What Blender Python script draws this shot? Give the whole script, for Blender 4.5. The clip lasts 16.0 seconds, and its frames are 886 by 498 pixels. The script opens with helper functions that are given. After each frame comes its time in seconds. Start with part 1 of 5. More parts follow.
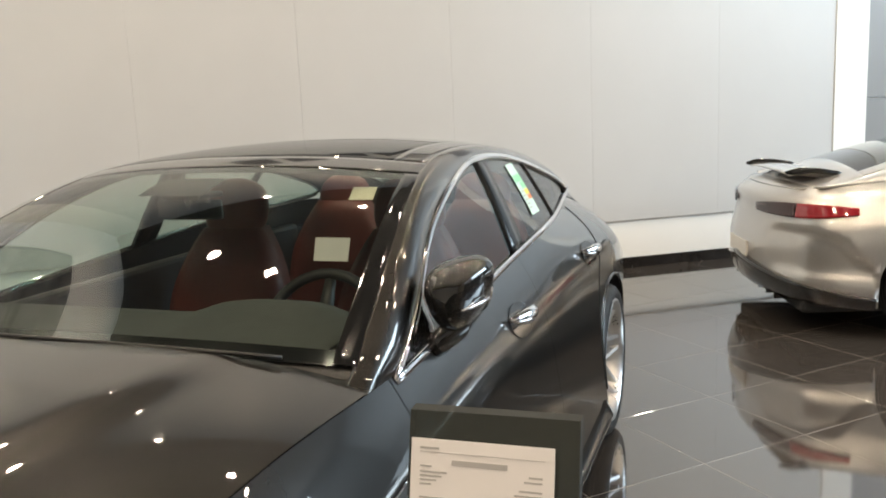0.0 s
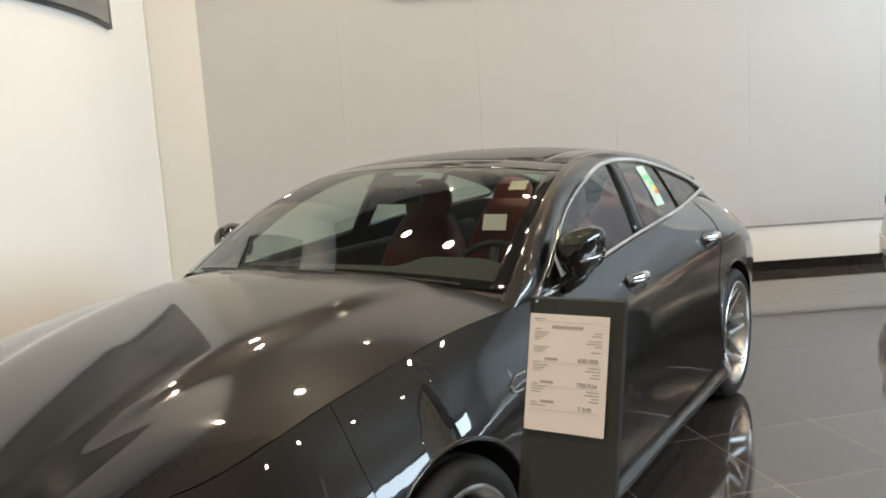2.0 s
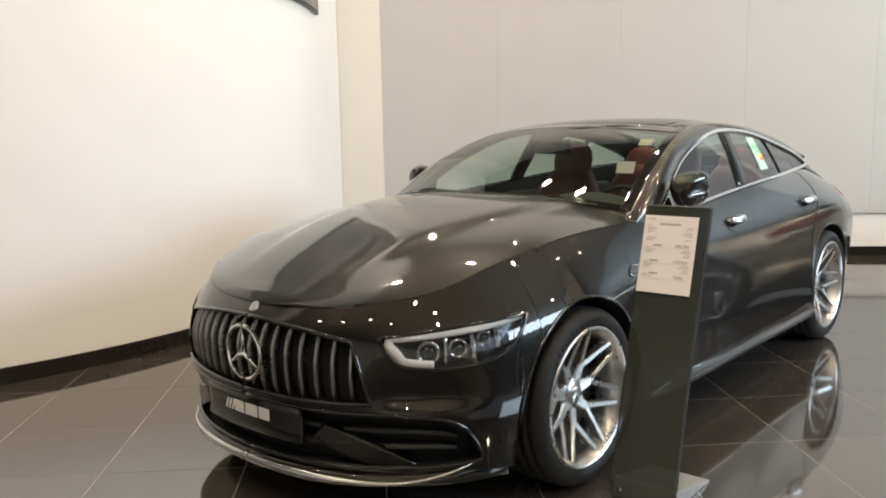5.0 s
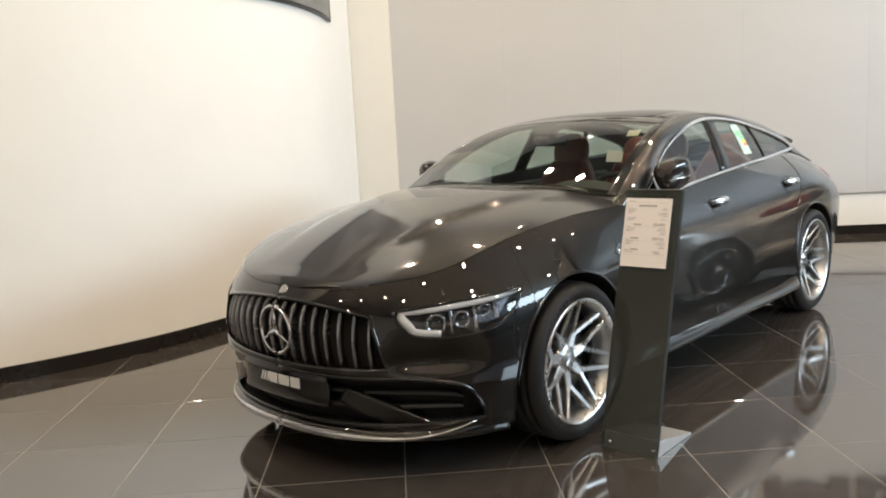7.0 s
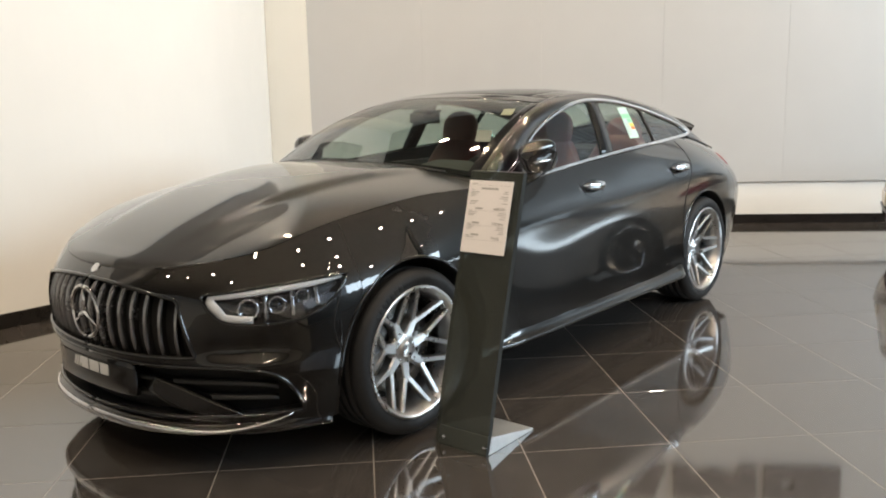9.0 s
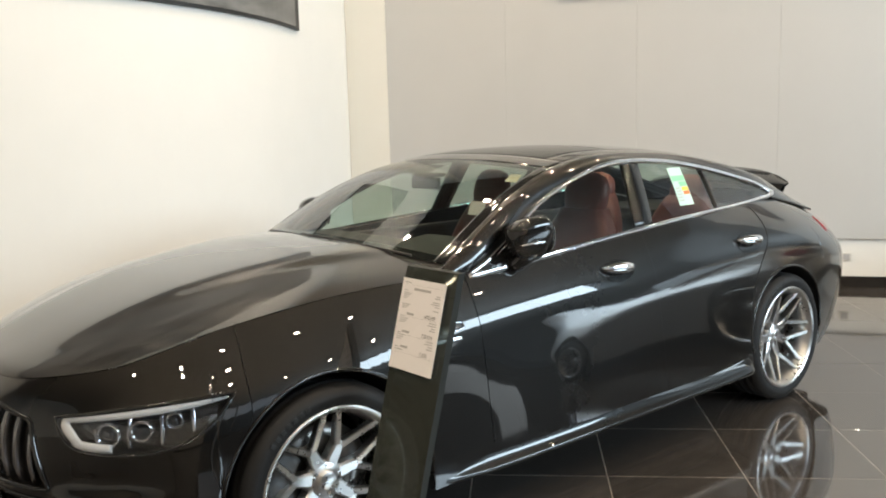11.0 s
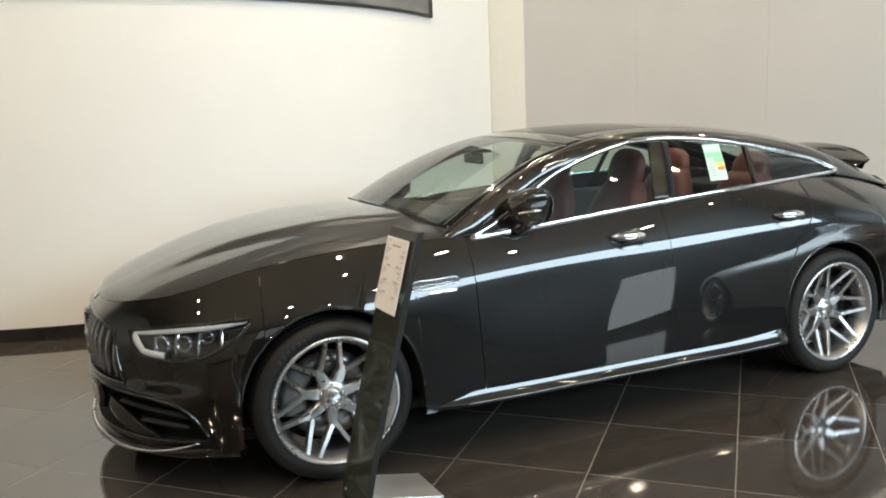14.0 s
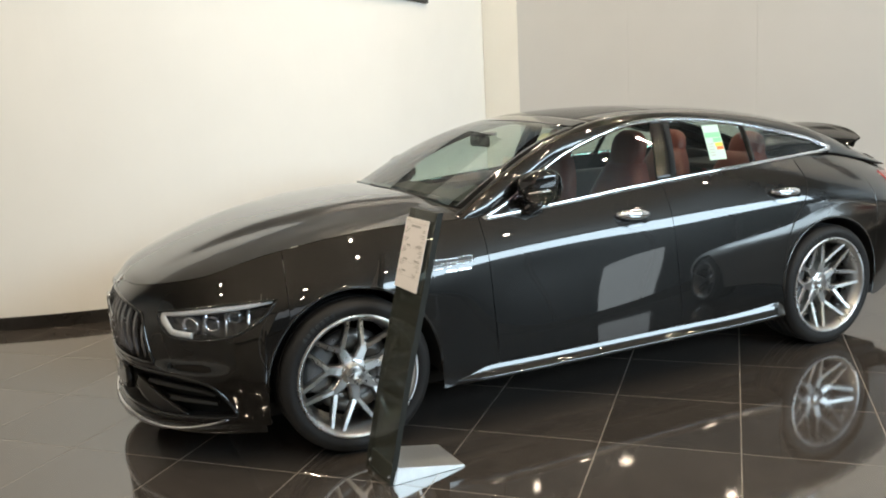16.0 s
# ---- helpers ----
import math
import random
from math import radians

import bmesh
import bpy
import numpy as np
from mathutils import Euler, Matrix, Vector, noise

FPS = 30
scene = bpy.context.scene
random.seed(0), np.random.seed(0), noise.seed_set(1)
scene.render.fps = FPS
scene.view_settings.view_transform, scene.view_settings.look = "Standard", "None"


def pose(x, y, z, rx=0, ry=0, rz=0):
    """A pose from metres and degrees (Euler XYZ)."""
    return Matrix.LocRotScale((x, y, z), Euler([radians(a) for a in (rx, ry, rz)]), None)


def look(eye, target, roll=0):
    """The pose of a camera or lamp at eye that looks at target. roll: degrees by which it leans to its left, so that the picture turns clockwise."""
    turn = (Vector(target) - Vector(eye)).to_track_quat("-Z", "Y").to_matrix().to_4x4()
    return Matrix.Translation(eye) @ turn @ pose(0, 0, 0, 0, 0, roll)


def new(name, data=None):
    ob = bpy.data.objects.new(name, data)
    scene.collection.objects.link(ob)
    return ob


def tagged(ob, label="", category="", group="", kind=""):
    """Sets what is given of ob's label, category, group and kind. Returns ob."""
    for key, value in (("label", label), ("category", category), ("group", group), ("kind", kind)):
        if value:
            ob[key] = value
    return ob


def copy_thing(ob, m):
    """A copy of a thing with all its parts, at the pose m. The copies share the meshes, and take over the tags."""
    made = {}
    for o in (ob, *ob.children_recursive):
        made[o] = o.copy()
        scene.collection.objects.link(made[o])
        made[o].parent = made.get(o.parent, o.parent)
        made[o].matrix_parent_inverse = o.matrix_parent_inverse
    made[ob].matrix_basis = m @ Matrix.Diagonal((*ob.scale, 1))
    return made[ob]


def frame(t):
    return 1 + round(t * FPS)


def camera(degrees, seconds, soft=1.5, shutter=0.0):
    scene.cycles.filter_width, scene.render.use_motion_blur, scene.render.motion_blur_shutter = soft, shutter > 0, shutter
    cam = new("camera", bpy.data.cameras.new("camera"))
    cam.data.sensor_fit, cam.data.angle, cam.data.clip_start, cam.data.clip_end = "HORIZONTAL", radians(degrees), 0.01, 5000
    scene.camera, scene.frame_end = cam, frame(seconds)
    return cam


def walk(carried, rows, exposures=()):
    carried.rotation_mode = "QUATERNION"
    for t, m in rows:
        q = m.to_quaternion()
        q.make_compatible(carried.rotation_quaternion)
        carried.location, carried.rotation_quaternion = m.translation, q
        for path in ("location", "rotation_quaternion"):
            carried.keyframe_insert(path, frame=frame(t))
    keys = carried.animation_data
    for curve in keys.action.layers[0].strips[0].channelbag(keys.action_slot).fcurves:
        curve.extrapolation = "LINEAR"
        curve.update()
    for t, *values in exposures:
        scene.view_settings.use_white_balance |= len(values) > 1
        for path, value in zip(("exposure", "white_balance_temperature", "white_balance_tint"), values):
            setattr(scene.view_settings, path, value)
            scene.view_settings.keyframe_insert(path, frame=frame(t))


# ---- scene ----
cam = camera(56.0, 16.0, soft=1.9)
PATH = [
    (0, (-2.348, -1.529, 1.563), (-0.498, -0.845, 1.231), -2.6),
    (0.5, (-2.588, -1.599, 1.583), (-0.774, -0.828, 1.244), -3.5),
    (1, (-2.81, -1.809, 1.564), (-1.062, -0.883, 1.275), -2.3),
    (1.5, (-3.006, -1.976, 1.577), (-1.336, -0.924, 1.256), -2.0),
    (2, (-3.188, -2.042, 1.564), (-1.522, -0.971, 1.287), -3.6),
    (2.5, (-3.386, -2.147, 1.544), (-1.748, -1.067, 1.154), -2.9),
    (3, (-3.503, -2.315, 1.557), (-1.919, -1.155, 1.179), -2.4),
    (3.5, (-3.596, -2.474, 1.549), (-2.021, -1.296, 1.183), -2.2),
    (4, (-3.72, -2.489, 1.541), (-2.193, -1.238, 1.215), -0.7),
    (4.5, (-4.001, -2.522, 1.414), (-2.495, -1.236, 1.131), -2.4),
    (4.7, (-4.113, -2.559, 1.428), (-2.625, -1.253, 1.143), -1.2),
    (6.8, (-4.461, -2.985, 1.439), (-3.029, -1.621, 1.14), -2.5),
    (7, (-4.515, -2.966, 1.446), (-3.067, -1.619, 1.149), -3.1),
    (7.5, (-4.577, -3.001, 1.452), (-3.086, -1.701, 1.157), -4.4),
    (8, (-4.45, -3.109, 1.437), (-2.932, -1.842, 1.14), -3.3),
    (8.5, (-4.262, -3.249, 1.439), (-2.789, -1.938, 1.105), -2.9),
    (9, (-3.983, -3.222, 1.409), (-2.482, -1.948, 1.056), -1.2),
    (9.5, (-3.71, -3.195, 1.442), (-2.177, -1.944, 1.15), -2.7),
    (10, (-3.385, -3.229, 1.476), (-1.913, -1.902, 1.203), -3.4),
    (10.2, (-3.283, -3.251, 1.53), (-1.878, -1.855, 1.253), -3.2),
    (12.3, (-2.502, -3.566, 1.571), (-1.33, -1.968, 1.301), -1.3),
    (12.5, (-2.54, -3.658, 1.558), (-1.369, -2.058, 1.296), -2.3),
    (13, (-2.565, -3.876, 1.585), (-1.496, -2.224, 1.231), -4.4),
    (13.5, (-2.465, -4.121, 1.575), (-1.474, -2.408, 1.291), -1.2),
    (14, (-2.419, -4.277, 1.572), (-1.624, -2.471, 1.247), -2.2),
    (14.5, (-2.417, -4.317, 1.568), (-1.651, -2.497, 1.248), -2.6),
    (15, (-2.469, -4.318, 1.558), (-1.719, -2.499, 1.203), -2.2),
    (15.5, (-2.55, -4.311, 1.58), (-1.768, -2.509, 1.202), -3.3),
    (16, (-2.604, -4.349, 1.579), (-1.78, -2.563, 1.217), -2.9),
]
walk(cam, [(t, look(e, g, r)) for t, e, g, r in PATH], [(0, 0.34, 6950, 9), (0.5, 0.2, 6950, 9), (1.5, 0.16, 6950, 9), (2, 0.14, 6950, 9), (3, 0.26, 6950, 9), (4.5, 0.32, 6950, 9), (7, 0.36, 6950, 10), (10, 0.36, 6950, 9), (12.5, 0.28, 6900, 6), (16, 0.3, 6850, 6)])

# ---- light ----
world = bpy.data.worlds.new("world")
scene.world = world
world.use_nodes = True
wn = world.node_tree.nodes
sky = wn.new("ShaderNodeTexSky")
sky.sky_type, sky.sun_disc, sky.sun_elevation, sky.sun_rotation = "NISHITA", False, radians(40), radians(200)
world.node_tree.links.new(sky.outputs[0], wn["Background"].inputs[0])
wn["Background"].inputs[1].default_value = 0.12
scene.view_settings.exposure = 0.0


def area_lamp(name, eye, target, sx, sy, watts, colour, spread=180):
    d = bpy.data.lights.new(name, "AREA")
    d.shape, d.size, d.size_y, d.energy, d.color, d.spread = "RECTANGLE", sx, sy, watts, colour, radians(spread)
    ob = new(name, d)
    ob.matrix_world = look(eye, target)
    return ob


# the sky's light in the shop-front opening behind the camera
area_lamp("window_light", (5.1, -9.7, 4.15), (5.1, 0, 2.8), 9.8, 2.1, 905, (0.64, 0.82, 1.0))
# added lamp with no known source: gives the pale patch mirrored in the doors
area_lamp("doorway_light", (6.50, -9.75, 0.92), (6.50, 0, 0.92), 1.0, 1.3, 9, (0.80, 0.90, 1.0))


# ---- materials ----
def mat(name, base=(0.5, 0.5, 0.5), rough=0.5, metal=0.0, coat=0.0, spec=0.5, var=0.0, scale=20.0, bump=0.0, bump_scale=200.0, rough_var=0.0, emit=0.0, island=0.0):
    """A principled material with two scales of variation in colour, roughness and relief."""
    m = bpy.data.materials.new(name)
    m.use_nodes = True
    nt = m.node_tree
    b = nt.nodes["Principled BSDF"]
    b.inputs["Base Color"].default_value = (*base, 1)
    b.inputs["Roughness"].default_value = rough
    b.inputs["Metallic"].default_value = metal
    b.inputs["Coat Weight"].default_value = coat
    b.inputs["Coat Roughness"].default_value = 0.02
    b.inputs["Specular IOR Level"].default_value = spec
    if emit:
        b.inputs["Emission Color"].default_value = (*base, 1)
        b.inputs["Emission Strength"].default_value = emit
    tc = nt.nodes.new("ShaderNodeTexCoord")
    if var or rough_var:
        n1, n2 = nt.nodes.new("ShaderNodeTexNoise"), nt.nodes.new("ShaderNodeTexNoise")
        n1.inputs["Scale"].default_value, n2.inputs["Scale"].default_value = scale, scale * 0.12
        n1.inputs["Detail"].default_value = 6
        add = nt.nodes.new("ShaderNodeMath")
        add.operation = "ADD"
        for n, i in ((n1, 0), (n2, 1)):
            nt.links.new(tc.outputs["Object"], n.inputs["Vector"])
            nt.links.new(n.outputs["Fac"], add.inputs[i])
        if var:
            mr = nt.nodes.new("ShaderNodeMapRange")
            mr.inputs["From Min"].default_value, mr.inputs["From Max"].default_value = 0.6, 1.4
            mr.inputs["To Min"].default_value, mr.inputs["To Max"].default_value = 1 - var, 1 + var
            nt.links.new(add.outputs[0], mr.inputs["Value"])
            fac = mr.outputs[0]
            if island:
                oi = nt.nodes.new("ShaderNodeObjectInfo")
                m2 = nt.nodes.new("ShaderNodeMapRange")
                m2.inputs["To Min"].default_value, m2.inputs["To Max"].default_value = 1 - island, 1 + island
                nt.links.new(oi.outputs["Random"], m2.inputs["Value"])
                mm = nt.nodes.new("ShaderNodeMath")
                mm.operation = "MULTIPLY"
                nt.links.new(fac, mm.inputs[0])
                nt.links.new(m2.outputs[0], mm.inputs[1])
                fac = mm.outputs[0]
            vm = nt.nodes.new("ShaderNodeVectorMath")
            vm.operation = "SCALE"
            vm.inputs[0].default_value = base
            nt.links.new(fac, vm.inputs["Scale"])
            nt.links.new(vm.outputs[0], b.inputs["Base Color"])
        if rough_var:
            rr = nt.nodes.new("ShaderNodeMapRange")
            rr.inputs["From Min"].default_value, rr.inputs["From Max"].default_value = 0.6, 1.4
            rr.inputs["To Min"].default_value, rr.inputs["To Max"].default_value = max(0, rough - rough_var), rough + rough_var
            nt.links.new(add.outputs[0], rr.inputs["Value"])
            nt.links.new(rr.outputs[0], b.inputs["Roughness"])
    if bump:
        n3 = nt.nodes.new("ShaderNodeTexNoise")
        n3.inputs["Scale"].default_value, n3.inputs["Detail"].default_value = bump_scale, 4
        nt.links.new(tc.outputs["Object"], n3.inputs["Vector"])
        bp = nt.nodes.new("ShaderNodeBump")
        bp.inputs["Strength"].default_value, bp.inputs["Distance"].default_value = bump, 0.002
        nt.links.new(n3.outputs["Fac"], bp.inputs["Height"])
        nt.links.new(bp.outputs[0], b.inputs["Normal"])
    return m


def glass_mat(name, tint, f0=0.05, rough=0.0):
    """Thin pane: tinted see-through, with the gloss rising towards grazing angles."""
    m = bpy.data.materials.new(name)
    m.use_nodes = True
    nt = m.node_tree
    nt.nodes.remove(nt.nodes["Principled BSDF"])
    tr, gl, mx, lw, pw, mr = (nt.nodes.new("ShaderNode" + k) for k in ("BsdfTransparent", "BsdfGlossy", "MixShader", "LayerWeight", "Math", "MapRange"))
    tr.inputs[0].default_value = (*tint, 1)
    gl.inputs["Roughness"].default_value = rough
    lw.inputs["Blend"].default_value = 0.5
    pw.operation, pw.inputs[1].default_value = "POWER", 5.0
    mr.inputs["To Min"].default_value, mr.inputs["To Max"].default_value = f0, 1.0
    nt.links.new(lw.outputs["Facing"], pw.inputs[0])
    nt.links.new(pw.outputs[0], mr.inputs["Value"])
    nt.links.new(mr.outputs[0], mx.inputs[0])
    nt.links.new(tr.outputs[0], mx.inputs[1])
    nt.links.new(gl.outputs[0], mx.inputs[2])
    nt.links.new(mx.outputs[0], nt.nodes["Material Output"].inputs[0])
    return m


def smoked_mat():
    """Smoked acrylic: a grey-green body that lets a little through, with a polished face."""
    m = mat("smoked_acrylic", (0.060, 0.066, 0.058), 0.06, var=0.08, scale=12)
    nt = m.node_tree
    tr, mx = nt.nodes.new("ShaderNodeBsdfTransparent"), nt.nodes.new("ShaderNodeMixShader")
    tr.inputs[0].default_value = (0.55, 0.58, 0.54, 1)
    mx.inputs[0].default_value = 0.58
    nt.links.new(tr.outputs[0], mx.inputs[1])
    nt.links.new(nt.nodes["Principled BSDF"].outputs[0], mx.inputs[2])
    nt.links.new(mx.outputs[0], nt.nodes["Material Output"].inputs[0])
    return m


PAINT = mat("graphite_paint", (0.0175, 0.0168, 0.0160), 0.36, 1.0, coat=1.0, spec=0.06, var=0.06, scale=30)
PAINT.node_tree.nodes["Principled BSDF"].inputs["Coat IOR"].default_value = 1.58
PAINT_BLACK = mat("black_gloss", (0.008, 0.008, 0.008), 0.08, coat=0.6)
TRIM_BLACK = mat("black_plastic", (0.012, 0.012, 0.012), 0.45, var=0.2, scale=60, bump=0.2, bump_scale=900)
LINER = mat("wheel_arch_liner", (0.006, 0.006, 0.006), 0.85, var=0.2, scale=30)
CHROME = mat("chrome", (0.85, 0.85, 0.86), 0.06, 1.0, rough_var=0.02, scale=30)
SATIN = mat("satin_chrome", (0.75, 0.75, 0.76), 0.22, 1.0, rough_var=0.05, scale=60)
ALLOY = mat("machined_alloy", (0.56, 0.555, 0.55), 0.30, 1.0, var=0.08, scale=50, rough_var=0.06)
ALLOY_DARK = mat("grey_alloy", (0.20, 0.20, 0.21), 0.3, 0.9, var=0.1, scale=40)
RUBBER = mat("tyre_rubber", (0.008, 0.008, 0.0085), 0.62, spec=0.35, var=0.2, scale=40, bump=0.25, bump_scale=500, rough_var=0.1)
GRILLE_BAR = mat("dark_satin_chrome", (0.33, 0.33, 0.34), 0.24, 1.0, rough_var=0.05, scale=60)
STEEL = mat("brake_steel", (0.16, 0.155, 0.15), 0.32, 1.0, var=0.15, scale=60, rough_var=0.08)
CALIPER = mat("caliper_grey", (0.13, 0.135, 0.14), 0.35, 0.3, var=0.1, scale=30)
RED_LEATHER = mat("red_leather", (0.125, 0.023, 0.015), 0.5, var=0.15, scale=18, bump=0.35, bump_scale=350)
BLACK_LEATHER = mat("black_leather", (0.018, 0.018, 0.018), 0.5, var=0.2, scale=18, bump=0.3, bump_scale=350)
DASH = mat("dashboard_skin", (0.052, 0.056, 0.053), 0.8, spec=0.15, var=0.15, scale=30, bump=0.3, bump_scale=600)
CARPET = mat("interior_black", (0.01, 0.01, 0.01), 0.9, var=0.3, scale=90)
GLASS = glass_mat("car_glass", (0.76, 0.86, 0.81), 0.11)
SCREEN = glass_mat("windscreen_glass", (0.62, 0.71, 0.67), 0.11)
GLASS_DARK = glass_mat("roof_glass", (0.02, 0.02, 0.02), 0.05)
LENS = glass_mat("lamp_lens", (0.90, 0.91, 0.92), 0.085)
LAMP_DARK = mat("lamp_housing", (0.075, 0.075, 0.078), 0.16, 0.85, var=0.5, scale=60, bump=1.0, bump_scale=70)
PILLAR_BLACK = mat("satin_black", (0.005, 0.005, 0.005), 0.16, spec=0.35, var=0.1, scale=40)
SMOKED_RED = mat("smoked_red_lens", (0.030, 0.008, 0.009), 0.08, coat=1.0, var=0.2, scale=60)
LAMP_GLOW = mat("light_guide", (0.70, 0.71, 0.72), 0.15, coat=0.5)
REFLECTOR = mat("lamp_reflector", (0.52, 0.53, 0.55), 0.12, 0.9, var=0.2, scale=60)
PROJECTOR = mat("projector_glass", (0.03, 0.032, 0.036), 0.04, 0.2, coat=1.0, var=0.1, scale=60)
RED_LENS = mat("red_lens", (0.26, 0.012, 0.018), 0.06, coat=1.0, var=0.15, scale=60)
SILVER = mat("silver_paint", (0.60, 0.59, 0.57), 0.30, 0.80, coat=1.0, var=0.05, scale=900)
WHITE_WALL = mat("white_wall_paint", (0.82, 0.805, 0.77), 0.6, var=0.02, scale=3, bump=0.05, bump_scale=180)
CREAM_WALL = mat("cream_wall_paint", (0.78, 0.765, 0.715), 0.6, var=0.02, scale=3, bump=0.05, bump_scale=180)
GREY_DEEP = mat("deep_grey_wall_panel", (0.23, 0.225, 0.22), 0.45, var=0.03, scale=2.5, bump=0.03, bump_scale=120, island=0.02)
GREY_WALL = mat("grey_wall_panel", (0.50, 0.495, 0.485), 0.42, var=0.025, scale=2.5, bump=0.03, bump_scale=120, island=0.015)
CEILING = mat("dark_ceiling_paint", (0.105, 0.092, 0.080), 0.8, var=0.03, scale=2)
TILE = mat("polished_dark_tile", (0.050, 0.0435, 0.039), 0.06, spec=0.5, var=0.35, scale=14, rough_var=0.02, island=0.14)
TILE.node_tree.nodes["Principled BSDF"].inputs["IOR"].default_value = 2.7
GROUT = mat("pale_grout", (0.27, 0.245, 0.215), 0.14, var=0.2, scale=60)
GROUT.node_tree.nodes["Principled BSDF"].inputs["IOR"].default_value = 2.4
SKIRT = mat("black_skirting", (0.018, 0.016, 0.015), 0.12, var=0.3, scale=20)
SMOKED = smoked_mat()
SMOKED_EDGE = mat("acrylic_edge", (0.020, 0.022, 0.020), 0.5, spec=0.2, var=0.2, scale=30)
PAPER = mat("white_paper", (0.86, 0.835, 0.84), 0.7, var=0.02, scale=40)
INK = mat("grey_ink", (0.22, 0.21, 0.21), 0.8)
INK_PALE = mat("pale_ink", (0.45, 0.44, 0.44), 0.8)
ALU = mat("brushed_aluminium", (0.62, 0.62, 0.61), 0.34, 0.75, var=0.08, scale=50, rough_var=0.06)
POSTER_EDGE = mat("black_frame", (0.012, 0.012, 0.013), 0.4, var=0.2, scale=30)
GREEN = mat("sticker_green", (0.25, 0.62, 0.36), 0.6)
GREEN_PALE = mat("sticker_pale_green", (0.52, 0.72, 0.62), 0.6, var=0.03, scale=30)
YELLOW = mat("sticker_yellow", (0.80, 0.62, 0.10), 0.6)
ORANGE = mat("sticker_orange", (0.75, 0.20, 0.06), 0.6)
CREAM_CARD = mat("cream_card", (0.70, 0.66, 0.50), 0.7, var=0.03, scale=40)
GLOW = mat("downlight_glow", (1.0, 0.84, 0.665), 0.5, emit=545.0)
DARK_WALL = mat("grey_plaster", (0.055, 0.052, 0.05), 0.7, var=0.06, scale=2)
PALE_WALL = mat("pale_plaster", (0.74, 0.725, 0.69), 0.7, var=0.05, scale=2)
WINDOW_FRAME = mat("dark_window_frame", (0.05, 0.05, 0.055), 0.4, 0.5, var=0.1, scale=20)
PANE = glass_mat("shop_pane", (0.93, 0.95, 0.95), 0.04)
LETTER = mat("dark_letter", (0.06, 0.06, 0.065), 0.35, var=0.15, scale=20)
PLASTIC_WHITE = mat("outlet_plastic", (0.66, 0.64, 0.60), 0.4)
STREET = mat("street_facade", (0.10, 0.10, 0.10), 0.8, var=0.3, scale=0.6)
OUTSIDE = mat("street_asphalt", (0.055, 0.055, 0.057), 0.9, var=0.15, scale=2)


def poster_mat():
    """A dark grey landscape print: streaked hills and sky."""
    m = mat("poster_print", (0.1, 0.1, 0.1), 0.35)
    nt = m.node_tree
    tc, mp, nz, cr = (nt.nodes.new("ShaderNode" + k) for k in ("TexCoord", "Mapping", "TexNoise", "ValToRGB"))
    mp.inputs["Scale"].default_value = (0.45, 0.45, 2.2)
    mp.inputs["Rotation"].default_value = (0, radians(14), 0)
    nz.inputs["Scale"].default_value, nz.inputs["Detail"].default_value, nz.inputs["Distortion"].default_value = 1.6, 9, 0.6
    e = cr.color_ramp.elements
    e[0].position, e[0].color = 0.36, (0.025, 0.026, 0.028, 1)
    e[1].position, e[1].color = 0.70, (0.30, 0.295, 0.285, 1)
    nt.links.new(tc.outputs["Object"], mp.inputs["Vector"])
    nt.links.new(mp.outputs[0], nz.inputs["Vector"])
    nt.links.new(nz.outputs["Fac"], cr.inputs[0])
    nt.links.new(cr.outputs[0], nt.nodes["Principled BSDF"].inputs["Base Color"])
    return m


POSTER = poster_mat()


# ---- mesh helpers ----
def mesh_object(name, verts, faces, material, parent=None, label="", smooth=True):
    me = bpy.data.meshes.new(name)
    me.from_pydata([tuple(map(float, v)) for v in verts], [], [tuple(f) for f in faces])
    me.validate()
    if smooth:
        me.polygons.foreach_set("use_smooth", [True] * len(me.polygons))
    me.materials.append(material)
    me.update()
    ob = new(name, me)
    if parent is not None:
        ob.parent = parent
    if label:
        ob["label"] = label
    return ob


def part(name, bm, material, parent=None, label="", smooth=False):
    """Links a bmesh as one mesh object under a thing or a part."""
    me = bpy.data.meshes.new(name)
    bmesh.ops.recalc_face_normals(bm, faces=bm.faces)
    bm.to_mesh(me)
    bm.free()
    if smooth:
        me.polygons.foreach_set("use_smooth", [True] * len(me.polygons))
    me.materials.append(material)
    ob = new(name, me)
    if parent is not None:
        ob.parent = parent
    if label:
        ob["label"] = label
    return ob


def thing(name, label, category, group="", kind=""):
    return tagged(new(name), label, category, group, kind)


def box_bm(lo, hi, bevel=0.0, seg=2):
    bm = bmesh.new()
    bmesh.ops.create_cube(bm, size=1)
    for v in bm.verts:
        v.co = Vector([lo[i] + (v.co[i] + 0.5) * (hi[i] - lo[i]) for i in range(3)])
    if bevel:
        bmesh.ops.bevel(bm, geom=bm.edges[:], offset=bevel, segments=seg, affect="EDGES", profile=0.5)
    return bm


